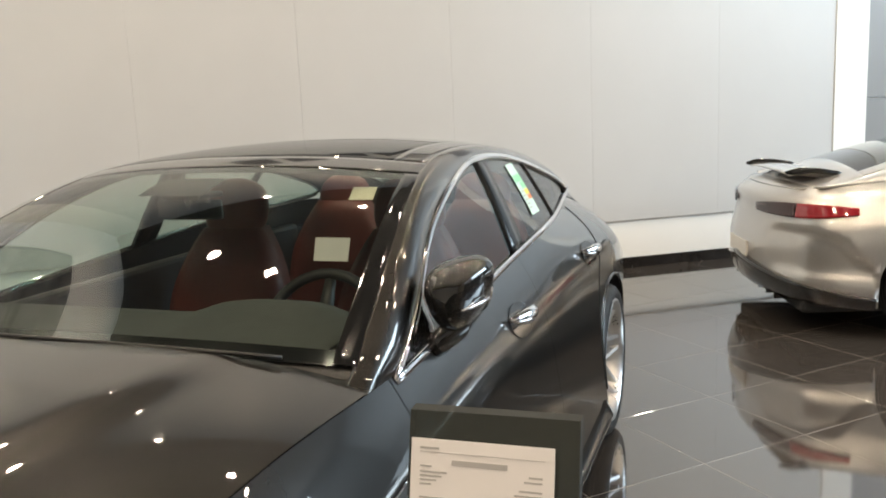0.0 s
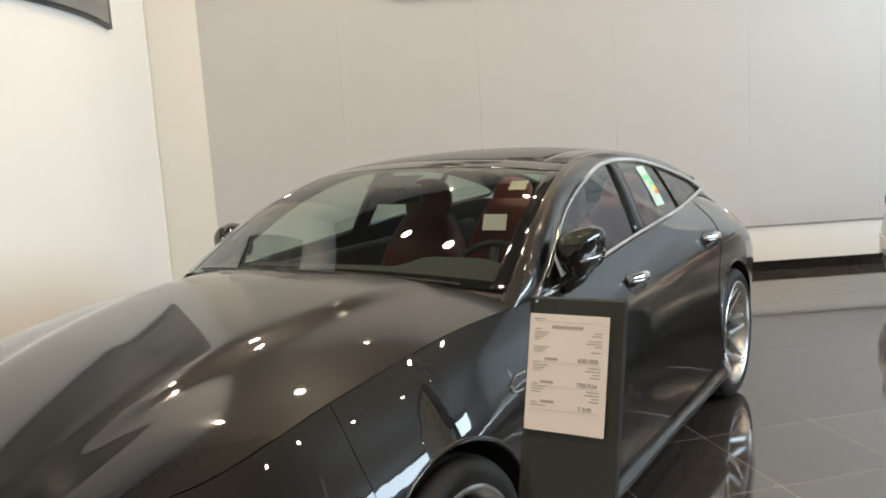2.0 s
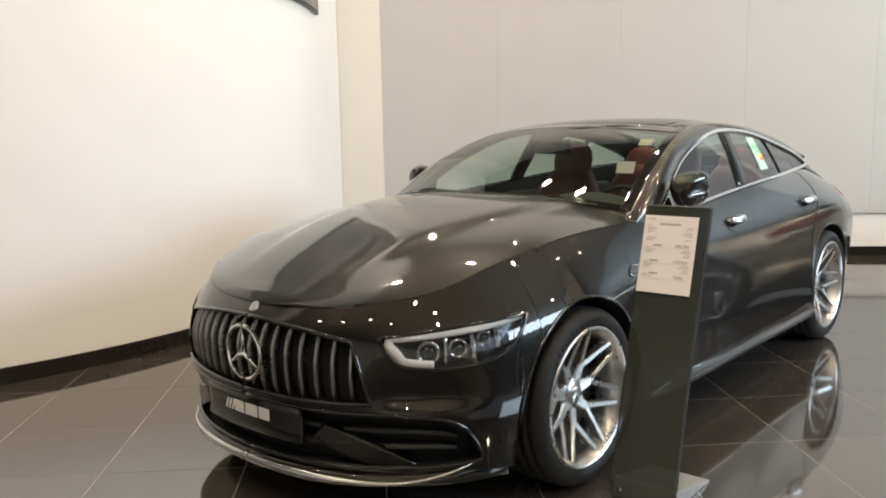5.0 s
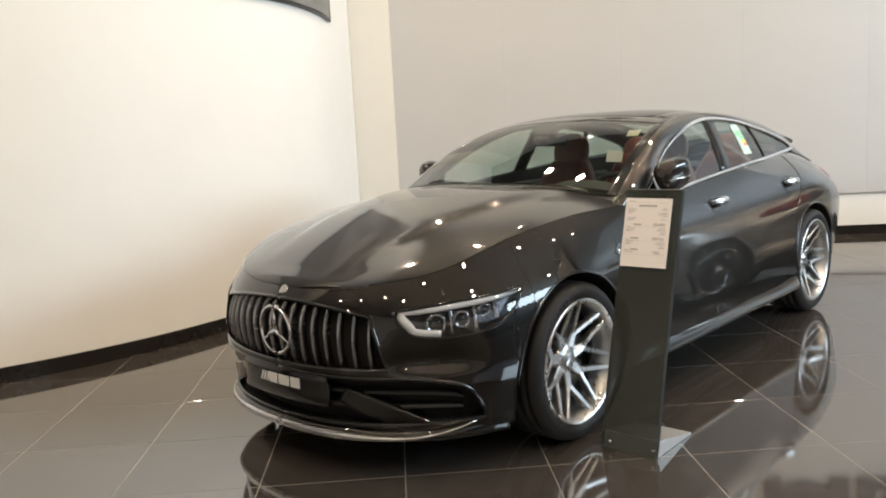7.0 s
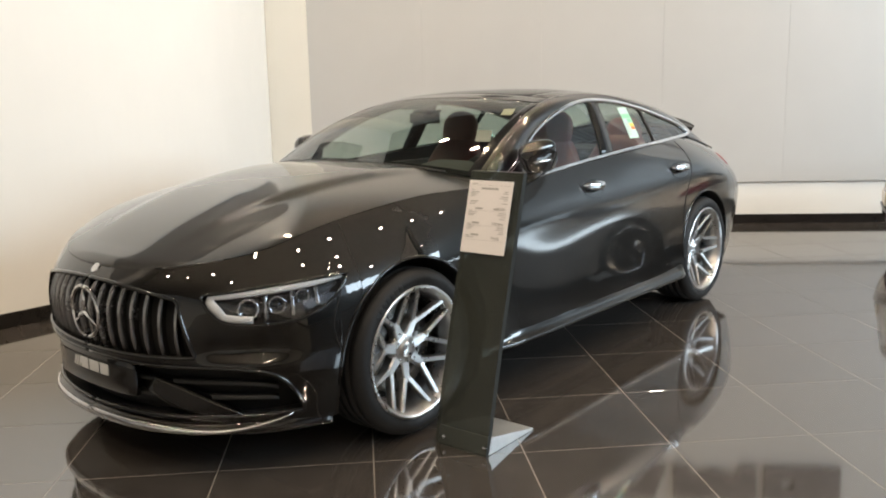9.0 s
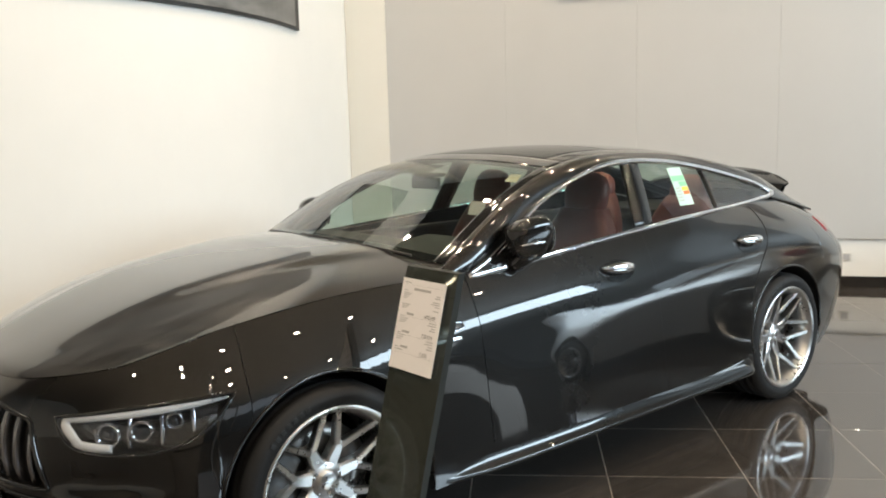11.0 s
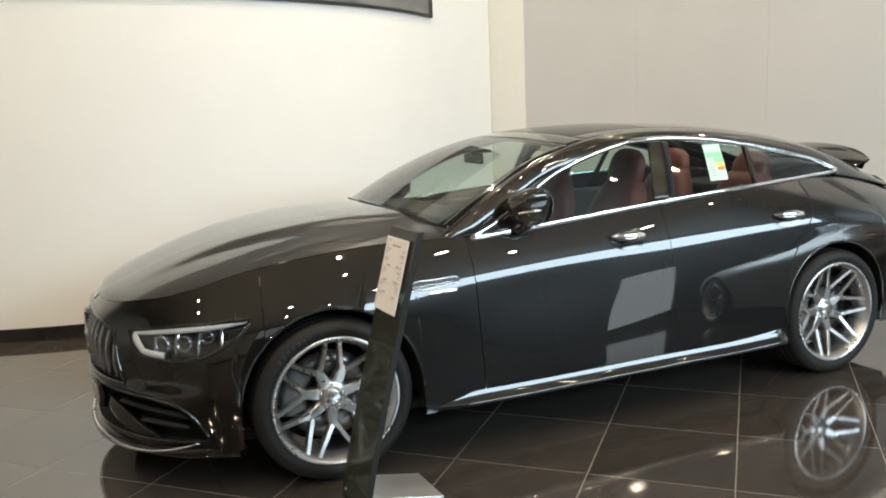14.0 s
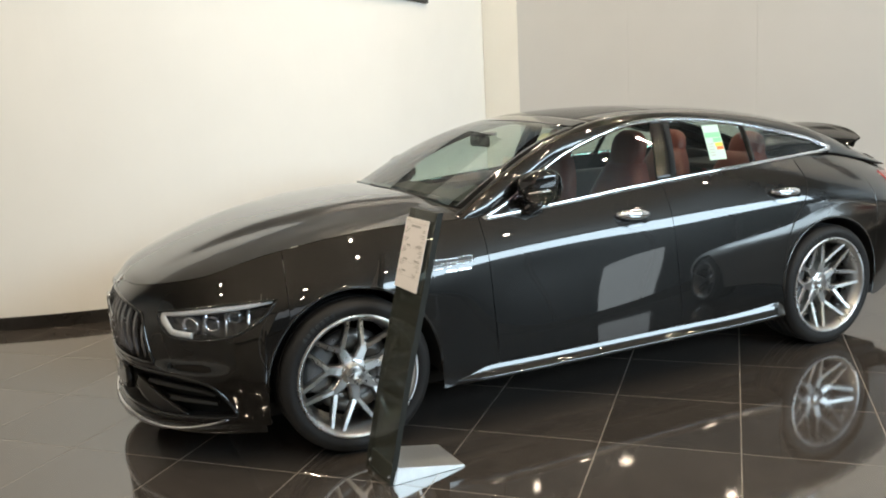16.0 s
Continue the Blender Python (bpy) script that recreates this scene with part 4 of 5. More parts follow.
def seat_bm(wide, deep, high, recline, bolster=0.035):
    """A shaped cushion: a swelling slab with raised sides."""
    bm = bmesh.new()
    nu, nv = 13, 13
    G = {}
    for face in (0, 1):
        for i in range(nu):
            for j in range(nv):
                u, v = i / (nu - 1) * 2 - 1, j / (nv - 1)
                t = deep * (0.5 - face) * (1 - 0.5 * abs(u) ** 4) * (1 - 0.35 * abs(2 * v - 1) ** 5)
                if face == 0:
                    t += bolster * (abs(u) ** 2.5) - 0.012 * math.cos(u * 9) * 0.3
                w = wide / 2 * (1 - 0.10 * v - 0.42 * min(1, max(0, (v - 0.55) / 0.45)) ** 1.6)
                G[face, i, j] = bm.verts.new((t - recline * v * high, u * w, v * high))
    for i in range(nu - 1):
        for j in range(nv - 1):
            bm.faces.new((G[0, i, j], G[0, i + 1, j], G[0, i + 1, j + 1], G[0, i, j + 1]))
            bm.faces.new((G[1, i, j], G[1, i, j + 1], G[1, i + 1, j + 1], G[1, i + 1, j]))
    for i in range(nu - 1):
        for j in (0, nv - 1):
            bm.faces.new((G[0, i, j], G[1, i, j], G[1, i + 1, j], G[0, i + 1, j]))
    for j in range(nv - 1):
        for i in (0, nu - 1):
            bm.faces.new((G[0, i, j], G[0, i, j + 1], G[1, i, j + 1], G[1, i, j]))
    return bm


def pillow_bm(rx, ry, rz, power=0.62):
    """A rounded cushion: a sphere squared off towards its edges."""
    bm = bmesh.new()
    bmesh.ops.create_uvsphere(bm, u_segments=24, v_segments=14, radius=1)
    for v in bm.verts:
        v.co = Vector([r * math.copysign(abs(c) ** p, c) for r, c, p in zip((rx, ry, rz), v.co, (power, 0.8, 0.8))])
    return bm


def build_cabin(car):
    part("cabin_floor", box_bm((-1.0, -0.74, 0.26), (2.2, 0.74, 0.30)), CARPET, car, "black cabin floor")
    part("bulkhead", box_bm((-1.02, -0.74, 0.28), (-0.96, 0.74, 0.98)), CARPET, car)
    part("parcel_shelf", box_bm((1.55, -0.62, 0.98), (2.20, 0.62, 1.02), 0.01), CARPET, car, "black rear shelf")
    for side in (-1, 1):
        part("door_card", box_bm((-0.72, side * 0.735 - 0.03, 0.32), (1.5, side * 0.735 + 0.03, 1.00), 0.02), BLACK_LEATHER, car, "black door lining")
    # dashboard with a hooded binnacle
    P = []
    for y in np.linspace(-0.64, 0.64, 41):
        hump = 0.045 * math.exp(-((y + 0.36) / 0.20) ** 4)
        P.append([(-0.93 + 0.10 * (y / 0.7) ** 2, y, 1.010), (-0.72, y, 1.040 + 0.2 * hump), (-0.52, y, 1.045 + hump), (-0.44, y, 1.030 + hump), (-0.40, y, 0.990 + hump * 0.8), (-0.40, y, 0.90), (-0.46, y, 0.72), (-0.5, y, 0.45)])
    sheet("dashboard", P, DASH, car, "dark grey dashboard", thick=0.01, flip=True)
    for y in (-0.62, -0.10, 0.10, 0.62):
        l = lathe("air_vent", [(0.0, 0.0), (0.03, 0.0), (0.04, -0.006), (0.045, 0.006)], SATIN, car, n=24)
        l.matrix_local = pose(-0.392, y, 0.90, 0, 0, 90)
    # steering wheel
    st = new("steering_wheel")
    st.parent = car
    st.matrix_local = pose(-0.27, -0.37, 0.93, 0, -64, 0)
    tube("wheel_rim", [(0.185 * math.cos(a), 0.185 * math.sin(a), 0) for a in np.linspace(0, 2 * math.pi, 41)[:-1]], 0.016, BLACK_LEATHER, st, "black leather wheel rim", n=10, closed=True)
    for a in (0, math.pi, -math.pi / 2):
        tube("wheel_spoke", [(r * math.cos(a + math.pi / 2), r * math.sin(a + math.pi / 2), -0.01) for r in (0.03, 0.1, 0.18)], [0.03, 0.022, 0.016], BLACK_LEATHER, st, n=8)
    part("airbag_cover", box_bm((-0.07, -0.075, -0.03), (0.07, 0.075, 0.02), 0.02), BLACK_LEATHER, st)
    # seats
    for y, x, far in ((-0.37, 0.12, 0), (0.37, 0.12, 0), (-0.36, 1.05, 1), (0.36, 1.05, 1)):
        s = new("seat")
        s.parent = car
        s["label"] = "red leather bucket seat"
        s.matrix_local = pose(x, y, 0.30)
        c = part("cushion", seat_bm(0.52, 0.14, 0.52, 0.0), RED_LEATHER, s, smooth=True)
        c.matrix_local = pose(0.08, 0, 0.20, 0, -80, 0)
        bk = part("backrest", seat_bm(0.52, 0.13, 0.62, -0.30), RED_LEATHER, s, smooth=True)
        bk.matrix_local = pose(0.10, 0, 0.24, 0, 0, 180)
        bk.matrix_local = pose(0.12, 0, 0.22)
        hr = part("headrest", pillow_bm(0.055, 0.135, 0.125), RED_LEATHER, s, smooth=True)
        hr.matrix_local = pose(0.335, 0, 0.905 if not far else 0.84, 0, 14, 0)
        part("seat_base", box_bm((-0.32, -0.24, 0.0), (0.12, 0.24, 0.18), 0.03), BLACK_LEATHER, s)
    part("centre_console", box_bm((-0.5, -0.12, 0.30), (0.75, 0.12, 0.66), 0.04), BLACK_LEATHER, car, "black centre console")
    # inner mirror, cards on the windscreen and sticker on the glass
    part("inner_mirror", box_bm((-0.335, -0.11, 1.275), (-0.315, 0.11, 1.335), 0.008), PAINT_BLACK, car, "black inner mirror")
    tube("mirror_stem", [(-0.325, 0, 1.31), (-0.33, 0, 1.345), (-0.36, 0, 1.362)], 0.012, TRIM_BLACK, car, n=8)
    part("sensor_box", box_bm((-0.36, -0.06, 1.335), (-0.24, 0.06, 1.352), 0.006), CARPET, car, "black sensor housing")


build_sedan()


# ---- the silver coupe behind ----
COUPE = Shape(
    plan=[(-2.20, 0), (-2.17, 0.35), (-2.06, 0.65), (-1.86, 0.86), (-1.315, 0.955), (-0.6, 0.94), (0.2, 0.945), (0.8, 0.965), (1.315, 0.99), (1.70, 0.965), (1.95, 0.895), (2.12, 0.76), (2.24, 0.52), (2.30, 0.26), (2.315, 0)],
    crest=[(-2.2, 0.68), (-1.8, 0.78), (-1.3, 0.86), (-0.6, 0.90), (0.2, 0.935), (0.9, 0.965), (1.315, 0.985), (1.7, 0.975), (2.0, 0.955), (2.315, 0.935)],
    insets=[(-2.2, (0.03, 0.01, 0.03, 0.01, 0.0, 0.03, 0.07, 0.14)), (-1.3, (0.05, 0.04, 0.03, 0.004, 0.004, 0.05, 0.11, 0.22)), (0.2, (0.055, 0.045, 0.05, 0.02, 0.0, 0.02, 0.07, 0.14)),
            (1.315, (0.05, 0.04, 0.03, 0.006, 0.0, 0.05, 0.13, 0.26)), (1.9, (0.07, 0.04, 0.02, 0.0, 0.02, 0.065, 0.12, 0.22)), (2.315, (0.13, 0.06, 0.015, 0.0, 0.035, 0.045, 0.055, 0.13))],
    wheels=(-1.315, 1.315), arch=0.385, wheel_z=0.345, sill=[(-2.3, 0.16), (0, 0.18), (1.7, 0.20), (2.05, 0.30), (2.4, 0.36)])
COUPE_TOP = Spline(range(7), [(-0.80, 0.93, -0.62, 0.72, 0.91), (-0.05, 1.22, 0.05, 0.58, 1.17), (0.42, 1.285, 0.45, 0.54, 1.235), (0.95, 1.255, 0.95, 0.545, 1.195), (1.45, 1.165, 1.42, 0.575, 1.085), (1.80, 1.062, 1.76, 0.62, 0.992), (2.10, 0.975, 2.00, 0.60, 0.946)])


def scoop(s, z):
    """Depth of the hollow in each rear bumper corner."""
    a0, a1 = float(COUPE.s_of_rear(0.52)), float(COUPE.s_of_x(1.76))
    a = (s - a0) / (a1 - a0)
    if not -0.2 < a < 1.2:
        return 0.0
    hi = np.interp(a, [-0.2, 0.0, 0.45, 0.75, 0.92, 1.2], [0.62, 0.69, 0.69, 0.63, 0.50, 0.36])
    soft = lambda q: 1 / (1 + math.exp(-max(-40, min(40, q))))
    return 0.045 * soft((hi - z) / 0.010) * soft((z - 0.40) / 0.02) * soft((a + 0.02) / 0.05)


COUPE.dent = scoop


def build_coupe():
    car = thing("car", "silver two-door coupe car with a rear wing beside the wall", "car")
    S = COUPE
    sx = lambda x: float(S.s_of_x(x))

    def top(t, e):
        xc, zc, xe, ye, ze = COUPE_TOP(t)[0]
        return (xc + (xe - xc) * e * e, ye * e, ze + (zc - ze) * (1 - abs(e) ** 2.3))

    for side in (-1, 1):
        S.wall("front_bumper", list(np.linspace(0, sx(-1.72), 24)), SILVER, car, side, rows=16)
        S.wall("fender", [sx(x) for x in S.stations(-1.718, -0.65)], SILVER, car, side, rows=16)
        S.wall("door", [sx(x) for x in S.stations(-0.646, 0.62)], SILVER, car, side, rows=16)
        S.wall("quarter_panel", [sx(x) for x in S.stations(0.624, 1.74)], SILVER, car, side, rows=26)
        S.wall("rear_bumper", list(np.linspace(sx(1.74), S.s[-1], 40)), SILVER, car, side, rows=30)
        P = []
        for x in np.linspace(-0.62, 2.00, 50):
            t = np.linspace(0, 6, 300)
            U = COUPE_TOP(t)
            ry, rz = np.interp(x, U[:, 2], U[:, 3]), np.interp(x, U[:, 2], U[:, 4])
            c = S.point(sx(x), S.crest(x)[0])
            P.append([(x, -(-c[1] + (ry + c[1]) * k + 0.02 * math.sin(math.pi * k)), c[2] + (rz - c[2]) * k + 0.012 * math.sin(math.pi * k)) for k in np.linspace(0, 1, 8)])
        sheet("roof_side", mirrored(P, side), SILVER, car, thick=0.01, flip=side > 0)
        P = [[(x, -(-S.point(sx(x), S.crest(x)[0])[1] + 0.006 - 0.30 * (z - S.crest(x)[0])), z) for z in np.linspace(S.crest(x)[0] + 0.004, S.crest(x)[0] + h, 5)]
             for x, h in zip(np.linspace(-0.45, 1.0, 16), 0.20 * np.sin(np.linspace(0.25, math.pi - 0.1, 16)) + 0.02)]
        sheet("side_window", mirrored(P, side), PAINT_BLACK, car, "dark side window", flip=side > 0)
        for w in S.wheels:
            P = []
            for a in np.linspace(-0.15, math.pi + 0.15, 24):
                x, z = w + (S.arch + 0.004) * math.cos(a), max(0.15, S.wheel_z + (S.arch + 0.004) * math.sin(a))
                yy = -S.point(sx(x), max(z, 0.24))[1]
                P.append([(x, -(yy - 0.006), z), (x, -0.5, z)])
            sheet("arch_liner", mirrored(P, side), LINER, car, "black wheel arch liner", flip=side < 0)
            build_wheel(car, w, side * 0.955, 0.342, side, r_tyre=0.342, r_rim=0.268, twins=5, dark=True)
        # long slim lamp, bumper scoop, black diffuser
        def lamp(a, b):
            s = float(S.s_of_rear(0.27)) + (sx(1.83) - float(S.s_of_rear(0.27))) * a
            mid = 0.802 + 0.012 * a
            half = 0.047 * math.sin(math.pi * min(0.97, 0.12 + 0.80 * a)) ** 0.6
            return s, mid + half * (2 * b - 1)
        S.patch("tail_light", lambda a, b: lamp(0.52 + 0.48 * a, b), 16, 7, 0.008, RED_LENS, car, side, thick=0.012, label="slim red tail lamp")
        S.patch("tail_light", lambda a, b: lamp(0.518 * a, b), 16, 7, 0.008, SMOKED_RED, car, side, thick=0.012, label="smoked inner tail lamp")
        for a in (0.35, 0.55, 0.75):
            tube("lamp_strip", [S.point(*lamp(a + 0.02 * k, 0.2 + 0.3 * k), 0.012, side) for k in (0, 1, 2)], 0.004, REFLECTOR, car, n=6)
        S.patch("diffuser", lambda a, b: (float(S.s_of_rear(0.0)) + (sx(1.72) - float(S.s_of_rear(0.0))) * a, 0.20 + 0.05 * (1 - a) + (0.20 - 0.13 * a) * b), 26, 6, 0.010, PAINT_BLACK, car, side, thick=0.02, label="gloss black rear diffuser")
        for y in (0.12, 0.30, 0.48):
            part("diffuser_fin", box_bm((1.95, side * y - 0.008, 0.18), (2.20, side * y + 0.008, 0.30), 0.003), PAINT_BLACK, car)
        part("exhaust", box_bm((2.02, side * 0.60 - 0.07, 0.27), (2.13, side * 0.60 + 0.07, 0.34), 0.02), CHROME, car, "chrome exhaust tip")
        part("wing_post", box_bm((1.84, side * 0.31 - 0.011, 0.90), (1.97, side * 0.31 + 0.011, 1.022), 0.008), SILVER, car, "silver wing post")
        tube("wing_plate", [(1.74, side * 0.475, 1.004), (1.81, side * 0.478, 1.016), (1.94, side * 0.48, 1.032), (2.06, side * 0.48, 1.042), (2.14, side * 0.475, 1.039)], [0.008, 0.026, 0.034, 0.030, 0.010], PAINT_BLACK, car, "black wing end plate", n=10, flat=0.3)
    P = [[(1.78 + 0.33 * k + 0.02 * (1 - (y / 0.47) ** 2) * k, y, 1.019 + 0.030 * math.sin(math.pi * k) * 0.6 + 0.025 * k - 0.02 * (y / 0.47) ** 4) for k in np.linspace(0, 1, 8)] for y in np.linspace(-0.47, 0.47, 16)]
    sheet("rear_wing", P, SILVER, car, "silver rear wing blade", thick=0.012, flip=True)
    rows = np.linspace(0, sx(-0.64), 40)
    P = []
    for s in rows:
        cx, cy, cz = S.point(s, S.crest(float(np.interp(s, S.s, S.px)))[0], 0, 1)
        k = min(1, max(0, (cx + 1.8) / 1.2))
        P.append([(cx - 0.15 * k * (1 - e * e), cy * e, cz + 0.05 * k * (1 - e * e)) for e in np.linspace(-1, 1, 21)])
    sheet("hood", P, SILVER, car, "long silver hood", thick=0.01)
    sheet("windscreen", [[top(t, e) for e in np.linspace(-0.95, 0.95, 21)] for t in np.linspace(0, 1, 12)], PAINT_BLACK, car, "dark windscreen")
    sheet("roof", [[top(t, e) for e in np.linspace(-1, 1, 25)] for t in np.linspace(1, 3.0, 20)], SILVER, car, "silver roof", thick=0.012)
    sheet("rear_window", [[top(t, e) for e in np.linspace(-0.86, 0.86, 25)] for t in np.linspace(3.0, 4.75, 16)], PAINT_BLACK, car, "dark rear window")
    for side in (-1, 1):
        sheet("window_frame", [[top(t, side * e) for e in np.linspace(0.855, 1, 5)] for t in np.linspace(3.0, 4.75, 16)], SILVER, car, thick=0.01, flip=side < 0)
    sheet("boot_lid", [[top(t, e) for e in np.linspace(-1, 1, 25)] for t in np.linspace(4.74, 6.0, 12)], SILVER, car, "silver boot lid", thick=0.012)
    P = []
    for y in np.linspace(-0.60, 0.60, 21):
        e = y / 0.60
        xa, _, za = top(6.0, e)
        c = S.point(float(S.s_of_rear(abs(y))), S.crest(2.2)[0], 0, 1)
        P.append([(xa, y, za), ((xa + c[0]) / 2, y, (za + c[2]) / 2 + 0.004), (c[0], y, c[2])])
    sheet("boot_edge", P, SILVER, car, thick=0.01, flip=True)
    part("number_plate", box_bm((2.305, -0.22, 0.43), (2.32, 0.22, 0.54), 0.005), PLASTIC_WHITE, car, "blank pale rear plate")
    part("underbody", box_bm((-2.0, -0.75, 0.14), (2.1, 0.75, 0.22), 0.02), LINER, car)
    part("cabin", box_bm((-0.6, -0.55, 0.22), (1.9, 0.55, 0.92), 0.05), CARPET, car, "dark cabin")
    car.matrix_world = pose(4.68, -3.71, 0, 0, 0, 105)
    return car


build_coupe()


# ---- the showroom ----
def prism(name, poly, z0, z1, material, parent=None, label="", closed=True):
    """An upright slab over a plan outline."""
    bm = bmesh.new()
    lo = [bm.verts.new((x, y, z0)) for x, y in poly]
    hi = [bm.verts.new((x, y, z1)) for x, y in poly]
    n = len(poly)
    for i in range(n):
        bm.faces.new((lo[i], lo[(i + 1) % n], hi[(i + 1) % n], hi[i]))
    bm.faces.new(lo[::-1])
    bm.faces.new(hi)
    return part(name, bm, material, parent, label)


ROOM_H = 5.6
# curved white wall: an arc, then straight into the corner
DRUM_C, DRUM_R = (-1.78, 6.18), 3.82


def drum(a, off=0.0):
    """A point of the curved wall: a in metres along it from its nearest point; off: towards the room."""
    r, lim = DRUM_R, 2.75
    q = min(max(a, -lim), lim) / DRUM_R
    x, y = DRUM_C[0] + (r + off) * math.sin(q), DRUM_C[1] - (r + off) * math.cos(q)
    e = a - min(max(a, -lim), lim)
    return (x + e * math.cos(q), y + e * math.sin(q))


RUN = [i * 0.1 for i in range(-66, 52)]


def drum_slab(name, z0, z1, front, back, material, parent=None, label="", run=RUN):
    A = [drum(a, front) for a in run]
    B = [drum(a, back) for a in run[::-1]]
    ob = prism(name, A + B, z0, z1, material, parent, label)
    return ob


w = drum_slab("wall_curved", 0.0, ROOM_H, 0.0, -0.2, WHITE_WALL)
tagged(w, "curved white painted wall", "wall", kind="structure")
b = drum_slab("baseboard", 0.0, 0.10, 0.012, 0.002, SKIRT)
tagged(b, "black polished skirting along the curved wall", "baseboard", kind="structure")

# poster on the curved wall
pr = [3.05 - 0.1 * i for i in range(56)][::-1]
po = thing("wall_poster", "large dark grey landscape poster on the curved wall", "poster")
drum_slab("poster_panel", 2.488, 4.1, 0.030, 0.004, POSTER_EDGE, po, "black edge", pr)
drum_slab("poster_print", 2.513, 4.08, 0.034, 0.031, POSTER, po, "grey landscape print", pr[:-1])

# grey false wall with white plinth
GC = (2.325, 4.037)
GA = radians(-55.1)
GD, GN = (math.cos(GA), math.sin(GA)), (-math.sin(GA), math.cos(GA))


def gw(d, off=0.0):
    """d metres along the grey wall from its left end; off metres behind its face."""
    return (GC[0] + GD[0] * d + GN[0] * off, GC[1] + GD[1] * d + GN[1] * off)


wall = prism("wall_grey_core", [gw(0.012, 0.024), gw(7.74, 0.024), gw(7.74, 0.9), gw(0.012, 0.9)], 0.466, ROOM_H, CREAM_WALL)
tagged(wall, "grey panelled false wall over a white plinth", "wall", kind="structure")
edges = [0.0] + [1.277 + 1.297 * k for k in range(5)] + [7.74]
for a, b2 in zip(edges, edges[1:]):
    prism("panel", [gw(a + 0.0008, 0), gw(b2 - 0.0008, 0), gw(b2 - 0.0008, 0.022), gw(a + 0.0008, 0.022)], 0.460, ROOM_H, GREY_WALL, wall)
p2 = prism("wall_plinth", [gw(0.03, 0.03), gw(7.74, 0.03), gw(7.74, 0.9), gw(0.03, 0.9)], 0.10, 0.464, WHITE_WALL)
tagged(p2, "white plinth under the grey wall", "plinth", kind="structure")
p3 = prism("trim", [gw(0.03, 0.022), gw(7.74, 0.022), gw(7.74, 0.88), gw(0.03, 0.88)], 0.0, 0.099, SKIRT)
tagged(p3, "black polished skirting under the white plinth", "baseboard", kind="structure")
# cream return at the end of the false wall
end = prism("wall_return", [(GC[0] - 0.002, GC[1] + 0.002), (GC[0] - 0.17, GC[1] + 0.50), (GC[0] - 0.10, GC[1] + 1.0), gw(0.010, 0.95), gw(0.010, 0.03)], 0.0, ROOM_H, CREAM_WALL)
tagged(end, "cream painted return of the grey wall", "wall", kind="structure")
# cream pillar and what lies past it
pl = prism("pillar", [gw(7.742, -0.012), gw(8.116, -0.012), gw(8.116, 0.6), gw(7.742, 0.6)], 0.0, ROOM_H, CREAM_WALL)
tagged(pl, "cream square pillar beside the grey wall", "pillar", kind="structure")
pg = prism("wall_far", [gw(8.118, 0.075), gw(16.0, 0.075), gw(16.0, 0.3), gw(8.118, 0.3)], 0.0, ROOM_H, CREAM_WALL)
tagged(pg, "grey panelled wall beyond the pillar", "wall", kind="structure")
for d in range(6):
    for z0, z1 in ((0.0, 1.476), (1.482, 2.95), (2.956, 4.42), (4.426, ROOM_H)):
        prism("panel", [gw(8.12 + 1.3 * d, 0.05), gw(9.416 + 1.3 * d, 0.05), gw(9.416 + 1.3 * d, 0.073), gw(8.12 + 1.3 * d, 0.073)], z0, z1, GREY_DEEP, pg)

# wall outlets on the plinth
for d, hw, n in ((4.170, 0.066, 2), (4.351, 0.071, 2), (4.505, 0.045, 1)):
    c = gw(d, 0.03)
    o = thing("wall_outlet", "pale plastic outlet plate on the white plinth", "outlet", "outlets on the plinth")
    o.matrix_world = Matrix.Translation((c[0], c[1], 0.283)) @ Matrix.Rotation(GA, 4, "Z")
    part("plate", box_bm((-hw, -0.008, -0.04), (hw, 0.0, 0.04), 0.004), PLASTIC_WHITE, o)
    for k in ((-0.035, 0.035) if n == 2 else (0.0,)):
        part("socket", box_bm((k - 0.027, -0.011, -0.028), (k + 0.027, -0.0085, 0.028), 0.003), INK_PALE, o, "grey socket insert")

# dark raised emblem high on the grey wall: slanted bars, then three broad plain blocks
def wall_block(outline, hole=None):
    """A plate of 5 cm whose outline is given as (distance along the wall, height)."""
    bm = bmesh.new()
    ring = [[bm.verts.new((*gw(d, o), z)) for d, z in outline] for o in (-0.055, -0.004)]
    inner = [[bm.verts.new((*gw(d, o), z)) for d, z in hole] for o in (-0.055, -0.004)] if hole else None
    n = len(outline)
    for k in range(n):
        bm.faces.new((ring[0][k], ring[0][(k + 1) % n], ring[1][(k + 1) % n], ring[1][k]))
    if hole:
        for k in range(4):
            bm.faces.new((ring[0][k], ring[0][(k + 1) % 4], inner[0][(k + 1) % 4], inner[0][k]))
            bm.faces.new((inner[0][k], inner[0][(k + 1) % 4], inner[1][(k + 1) % 4], inner[1][k]))
    else:
        bm.faces.new(ring[0])
    tagged(part("wall_letter", bm, LETTER), "dark raised block of the wall emblem", "sign", "wall emblem")


